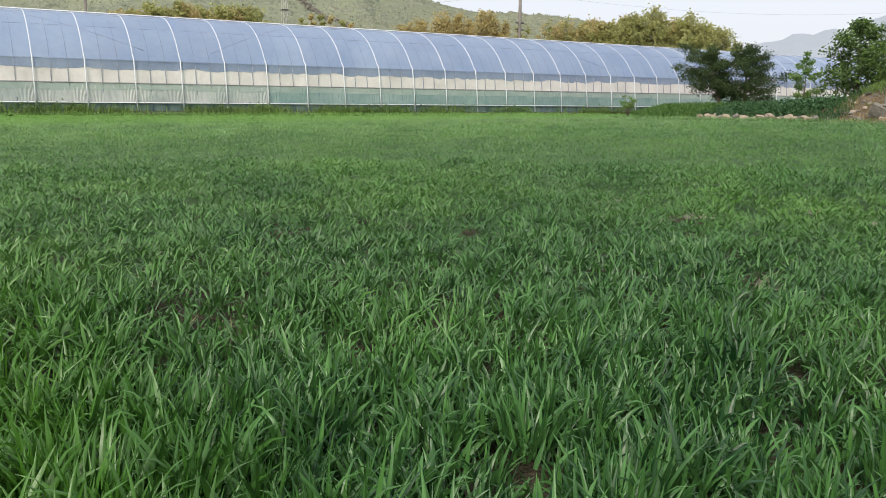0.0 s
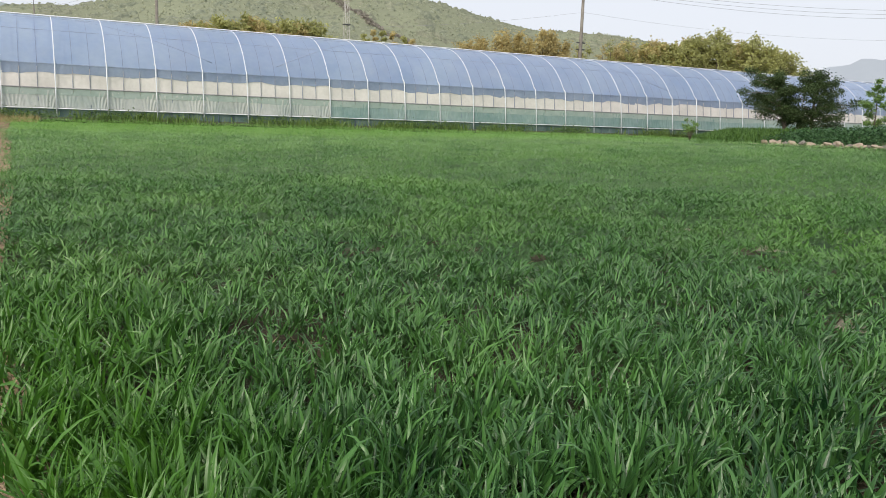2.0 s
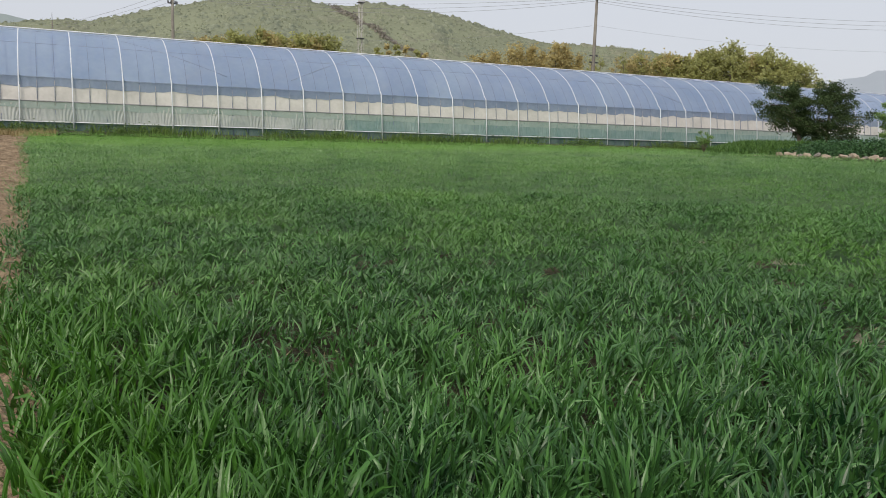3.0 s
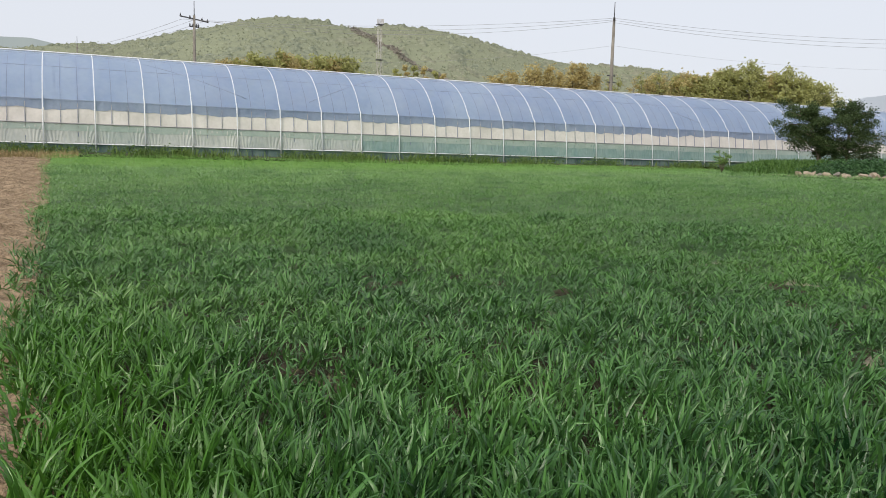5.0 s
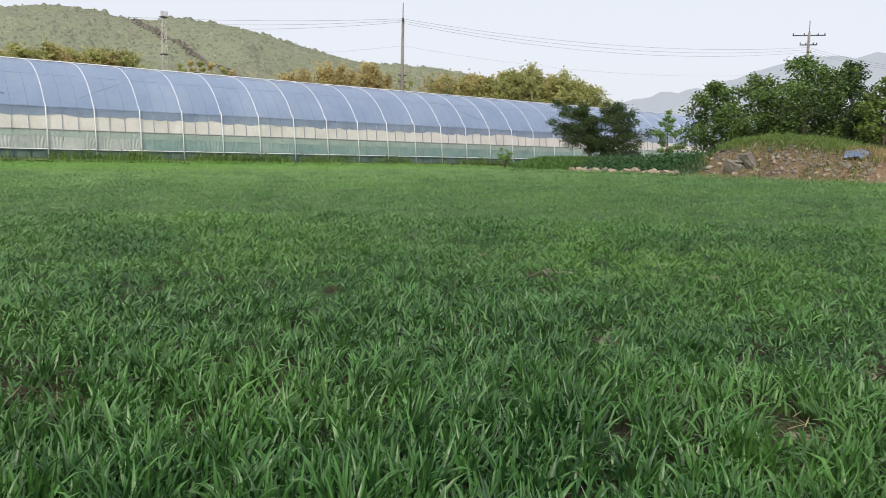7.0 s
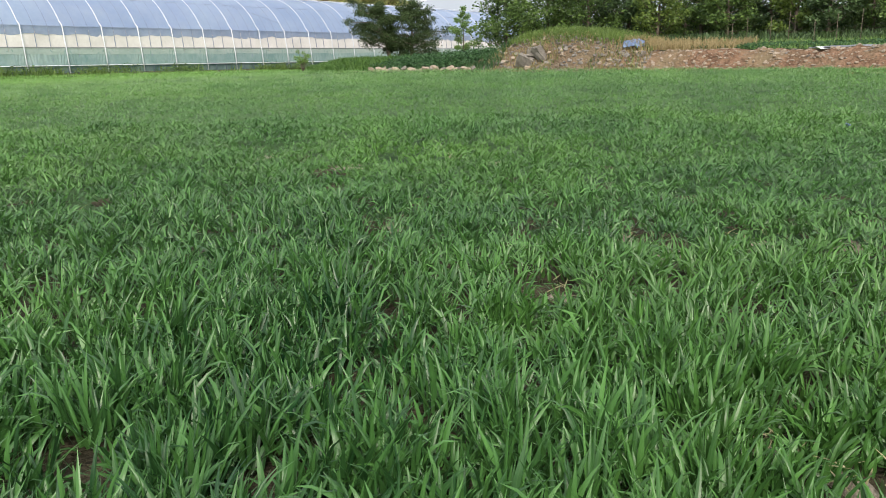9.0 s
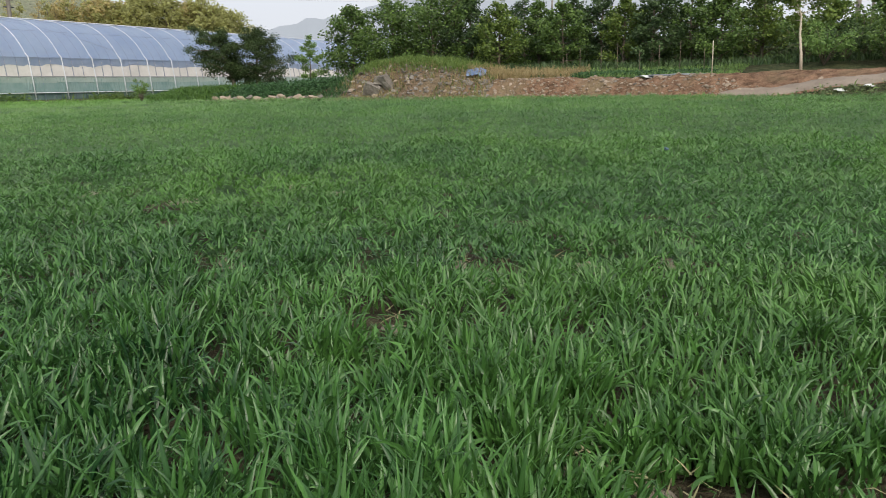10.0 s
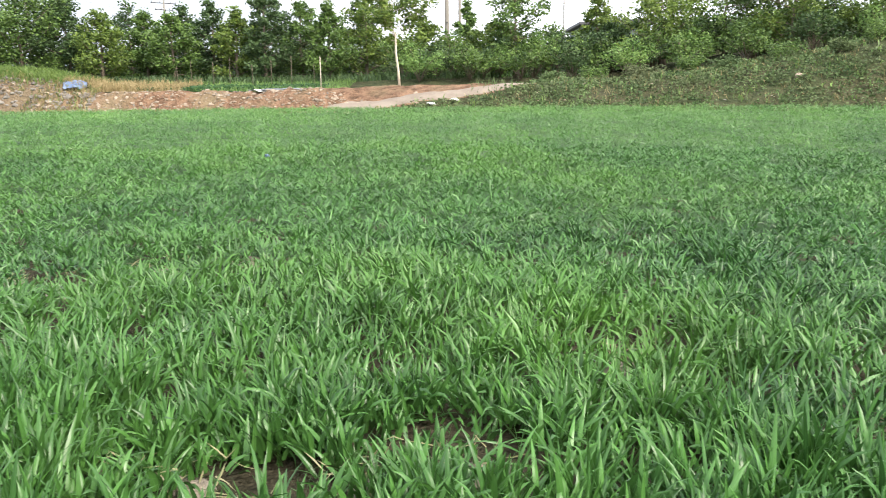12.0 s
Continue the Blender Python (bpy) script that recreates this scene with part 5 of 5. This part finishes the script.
# slim poles and a shed behind the trees
for x, y, top, r, tip, label in ((75.6, -2.1, 10.5, 0.16, 0.0, "slim concrete pole behind the trees"), (69.9, -10.8, 10.2, 0.07, 0.5, "thin leaning pole behind the trees")):
    ob = part("pole", tubes("pole", [([(0, 0, -0.2), (tip * 0.5, 0, top * 0.5), (tip, 0, top)], [r, r * 0.9, r * 0.75], 8)], M_CONCRETE))
    ob.location = (x, y, 0.0)
    tagged(ob, label, "pole", "slim poles")
shed = thing("shed", (60.5, -12.6, 0.9), "low grey-green shed behind the trees", "shed")
part("wall", boxes("wall", [((0, 0, 1.95), (6.0, 4.6, 3.9))], M_SHED, 0.03), shed)
part("roof", boxes("roof", [((0, 0, 4.02), (6.8, 5.3, 0.22)), ((0, 0, 4.22), (5.2, 4.0, 0.2))], M_IRON, 0.04), shed, "dark grey flat roof")
for k in range(5):
    part("panel_rib", boxes("panel_rib", [((-3.03, -2.0 + k, 1.95), (0.06, 0.08, 3.8))], M_IRON, 0.01), shed)


def scrap(x, y, label, material, seed):
    me = patch("plastic_scrap", -0.035, 0.035, -0.025, 0.025, 0.01, lambda X, Y: 0.02 * wave(X, Y, 0.08, seed), material)
    ob = part("plastic_scrap", me)
    ob.modifiers.new("thick", "SOLIDIFY").thickness = 0.003
    ob.location, ob.rotation_euler = (x, y, float(crop_top(x, y)) - 0.02), (0.9, 0.2, 0.8)
    return tagged(ob, label, "plastic scrap")


scrap(11.5, 1.68, "small blue plastic scrap caught on the crop", M_BLUE, 2)

# ---- groves behind the greenhouse ----
g = np.random.default_rng(11)
for k in range(26):
    s = k / 25
    x, y = 55.6 + 10.6 * s + g.uniform(-0.8, 0.8), 65 - 11.2 * s + g.uniform(-0.3, 3.5)
    h = (9.5 + 0.8 * math.exp(-((s - 0.55) / 0.2) ** 2) - 1.2 * float(sm(s, 0.6, 1))) * g.uniform(0.9, 1.02)
    tree("grove_tree", x, y, h, g.uniform(2.3, 3.0), "tall olive-green tree in a grove behind the greenhouse", M_GROVE if k % 4 else M_SHRUB, 0.31, 3300, 0.14, seed=400 + k, clear=0.2, base=-0.3, group="grove behind the greenhouse", limbs=34, clump=0.5, cone=0.35, loose=0.17)
for k in range(18):
    s = k / 17
    x, y = 13.3 + 12 * s + g.uniform(-0.3, 0.3), 79.2 - 3 * s + g.uniform(-0.5, 2)
    h = 9.75 + g.uniform(-0.7, 0.4) - 0.6 * float(s < 0.1)
    tree("olive_tree", x, y, h, 1.8, "yellow-olive tree behind the greenhouse", M_GROVE if k % 3 else M_SHRUB, 0.36, 2600, 0.12, seed=430 + k, clear=0.35, base=-0.3, group="olive trees behind the greenhouse", limbs=18, clump=0.9, cone=0.3, loose=0.15)
for k in range(6):
    s = k / 5
    x, y = 29.2 + 4.4 * s, 74.6 - 2 * s
    tree("olive_tree", x, y, 9.4 - 1.4 * abs(s - 0.35) + g.uniform(-0.2, 0.2), 1.2, "yellow-olive tree behind the greenhouse", M_SHRUB if k % 2 else M_GROVE, 0.32, 1500, 0.12, seed=450 + k, clear=0.35, base=-0.3, group="olive trees behind the greenhouse", limbs=12)
for k in range(16):
    s = k / 15
    x, y = 35.9 + 8.5 * s + g.uniform(-0.2, 0.2), 67.0 - 5.3 * s + g.uniform(-0.5, 1.5)
    tree("brown_tree", x, y, 8.7 + 0.5 * s + g.uniform(-1.0, 0.5), 1.35, "brownish pine behind the greenhouse", M_SHRUB, 0.26, 2200, 0.1, seed=470 + k, clear=0.4, base=-0.3, group="brown pines behind the greenhouse", limbs=22, flat=1.4, clump=0.7, cone=0.78, loose=0.17)
for k in range(9):
    s = k / 8
    x, y = 46.5 + 7.5 * s, 66.5 - 1.5 * s + g.uniform(-0.5, 1)
    tree("brown_tree", x, y, 8.6 + 1.1 * s + g.uniform(-0.9, 0.3), 1.1, "brownish pine behind the greenhouse", M_SHRUB if k % 2 else M_GROVE, 0.18, 1300, 0.1, seed=490 + k, clear=0.45, base=-0.3, group="brown pines behind the greenhouse", limbs=12, flat=1.4, loose=0.12)

# ---- hills ----
CREST_AT = [-60, -20, -3.7, -1.8, 0.8, 2.8, 3.8, 5.9, 7.0, 8.5, 10, 11.5, 13, 14.9, 16.6, 17.2, 18.4, 19.6, 21.1, 23.5, 25.5, 27.5, 29.5, 31.5, 33.5, 36, 38.5, 41.2, 43.4, 47, 60]
CREST_UP = [2.0, 4.8, 5.6, 5.9, 6.35, 6.4, 6.7, 7.2, 7.55, 7.8, 8.3, 8.6, 8.85, 8.85, 8.8, 8.5, 8.4, 8.45, 8.75, 8.55, 8.3, 7.75, 7.3, 6.8, 6.4, 6.3, 6.2, 5.8, 5.0, 3.6, 1.0]


def hill(x, y):
    """A broad wooded hill: its crest runs along an arc about 590 m off, its flank climbs evenly towards it."""
    x, y = np.asarray(x, float), np.asarray(y, float)
    d, a = np.hypot(x, y), np.degrees(np.arctan2(x, y))
    u = np.clip((d - 300) / 290, 0, 1)
    gully = 0.05 * wave(a * 10, d * 0.35, 52, 2) * u * (1 - u) * 4
    up = np.interp(a, CREST_AT, CREST_UP) * np.clip(0.12 + 0.88 * u ** 0.9 + gully, 0, 1)
    z = np.minimum(d, 590) * np.tan(np.radians(up))
    return z * (1 - 0.6 * sm(d, 600, 880)) - 6 * (1 - sm(d, 290, 320))


def hillside(a, up):
    """The spot of the flank at a heading and a rise, both in degrees."""
    q = np.clip(np.asarray(up) / np.interp(a, CREST_AT, CREST_UP), 0.13, 1)
    d = 300 + 290 * ((q - 0.12) / 0.88) ** (1 / 0.9)
    return d * np.sin(np.radians(a)), d * np.cos(np.radians(a))


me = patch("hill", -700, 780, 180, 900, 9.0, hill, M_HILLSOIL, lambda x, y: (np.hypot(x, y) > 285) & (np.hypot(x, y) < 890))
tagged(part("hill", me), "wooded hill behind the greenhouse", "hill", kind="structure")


def canopy():
    """The closed, uneven roof of crowns over the hill's near flank, laid out along headings and distances."""
    a, d = np.meshgrid(np.linspace(-6, 47, 500), np.linspace(385, 600, 84))
    a = a + 0.045 * rubbly(a * 10, d, 1.3, 4)
    x, y = d * np.sin(np.radians(a)), d * np.cos(np.radians(a))
    bump = np.abs(rubbly(x, y, 5.0, 3)) * 3.2 + np.abs(rubbly(x, y, 2.9, 6)) * 1.8 + 1.0 * rubbly(x, y, 11.0, 8)
    z = hill(x, y) - 2.4 + bump
    n = a.shape[1]
    i, j = np.meshgrid(np.arange(n - 1), np.arange(a.shape[0] - 1))
    k = (j * n + i).ravel()
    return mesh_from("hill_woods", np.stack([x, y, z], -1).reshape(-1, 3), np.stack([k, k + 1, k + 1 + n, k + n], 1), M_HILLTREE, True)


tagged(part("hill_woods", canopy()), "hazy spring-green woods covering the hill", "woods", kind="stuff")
g = np.random.default_rng(31)
N = 22000
a, q = g.uniform(-5, 46, N), g.uniform(0.42, 1.0, N)
x, y = hillside(a, q * np.interp(a, CREST_AT, CREST_UP))
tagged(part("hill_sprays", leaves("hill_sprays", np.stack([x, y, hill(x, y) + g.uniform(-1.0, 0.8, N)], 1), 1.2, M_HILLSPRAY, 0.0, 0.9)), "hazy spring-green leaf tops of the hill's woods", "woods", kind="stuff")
s = g.uniform(0, 1, 1500)
x, y = hillside(18.4 + 6.6 * s, 8.35 - 3.3 * s ** 0.9)
x, y = x + g.normal(0, 1.6, 1500), y + g.normal(0, 2.5, 1500)
tagged(part("cleared_strip", leaves("cleared_strip", np.stack([x, y, hill(x, y) + 0.2 + g.uniform(0, 1.0, 1500)], 1), 1.7, M_CUT, 0.0, 0.8)), "brown strip cleared through the hillside woods", "brush", kind="stuff")

def ridge(name, dist, a0, a1, height, material, label):
    """A far mountain chain along an arc; height gives metres by heading in degrees."""
    V, Q = [], []
    n = 160
    for k in range(n + 1):
        a = a0 + (a1 - a0) * k / n
        h = height(a)
        for d, f in ((0.86, 0.0), (0.93, 0.55), (1.0, 1.0), (1.08, 0.6)):
            V.append((dist * d * math.sin(radians(a)), dist * d * math.cos(radians(a)), h * f - 10 + (6 * math.sin(a * 9 + d * 40) if 0 < f < 1 else 0)))
    for k in range(n):
        for m in range(3):
            q = k * 4 + m
            Q.append((q, q + 4, q + 5, q + 1))
    return tagged(part(name, mesh_from(name, V, Q, material, True)), label, "mountain", kind="structure")


def far_right(a):
    rise = float(np.interp(a, [34, 46, 50, 52.6, 54.5, 57, 58.3, 60, 62.2, 64.1, 65.5, 67.8, 69.4, 70.8, 72.4, 75, 77.5, 79.5, 82, 88, 125], [0, 2.6, 3.5, 4.1, 4.6, 4.85, 5.2, 5.85, 6.5, 6.95, 6.7, 6.9, 7.2, 6.85, 6.6, 6.75, 6.9, 5.8, 4.5, 3.6, 3.0]))
    return 2500 * math.tan(radians(rise)) + 10 + 3 * math.sin(a * 2.9 + 1) + 3 * math.sin(a * 7.1)


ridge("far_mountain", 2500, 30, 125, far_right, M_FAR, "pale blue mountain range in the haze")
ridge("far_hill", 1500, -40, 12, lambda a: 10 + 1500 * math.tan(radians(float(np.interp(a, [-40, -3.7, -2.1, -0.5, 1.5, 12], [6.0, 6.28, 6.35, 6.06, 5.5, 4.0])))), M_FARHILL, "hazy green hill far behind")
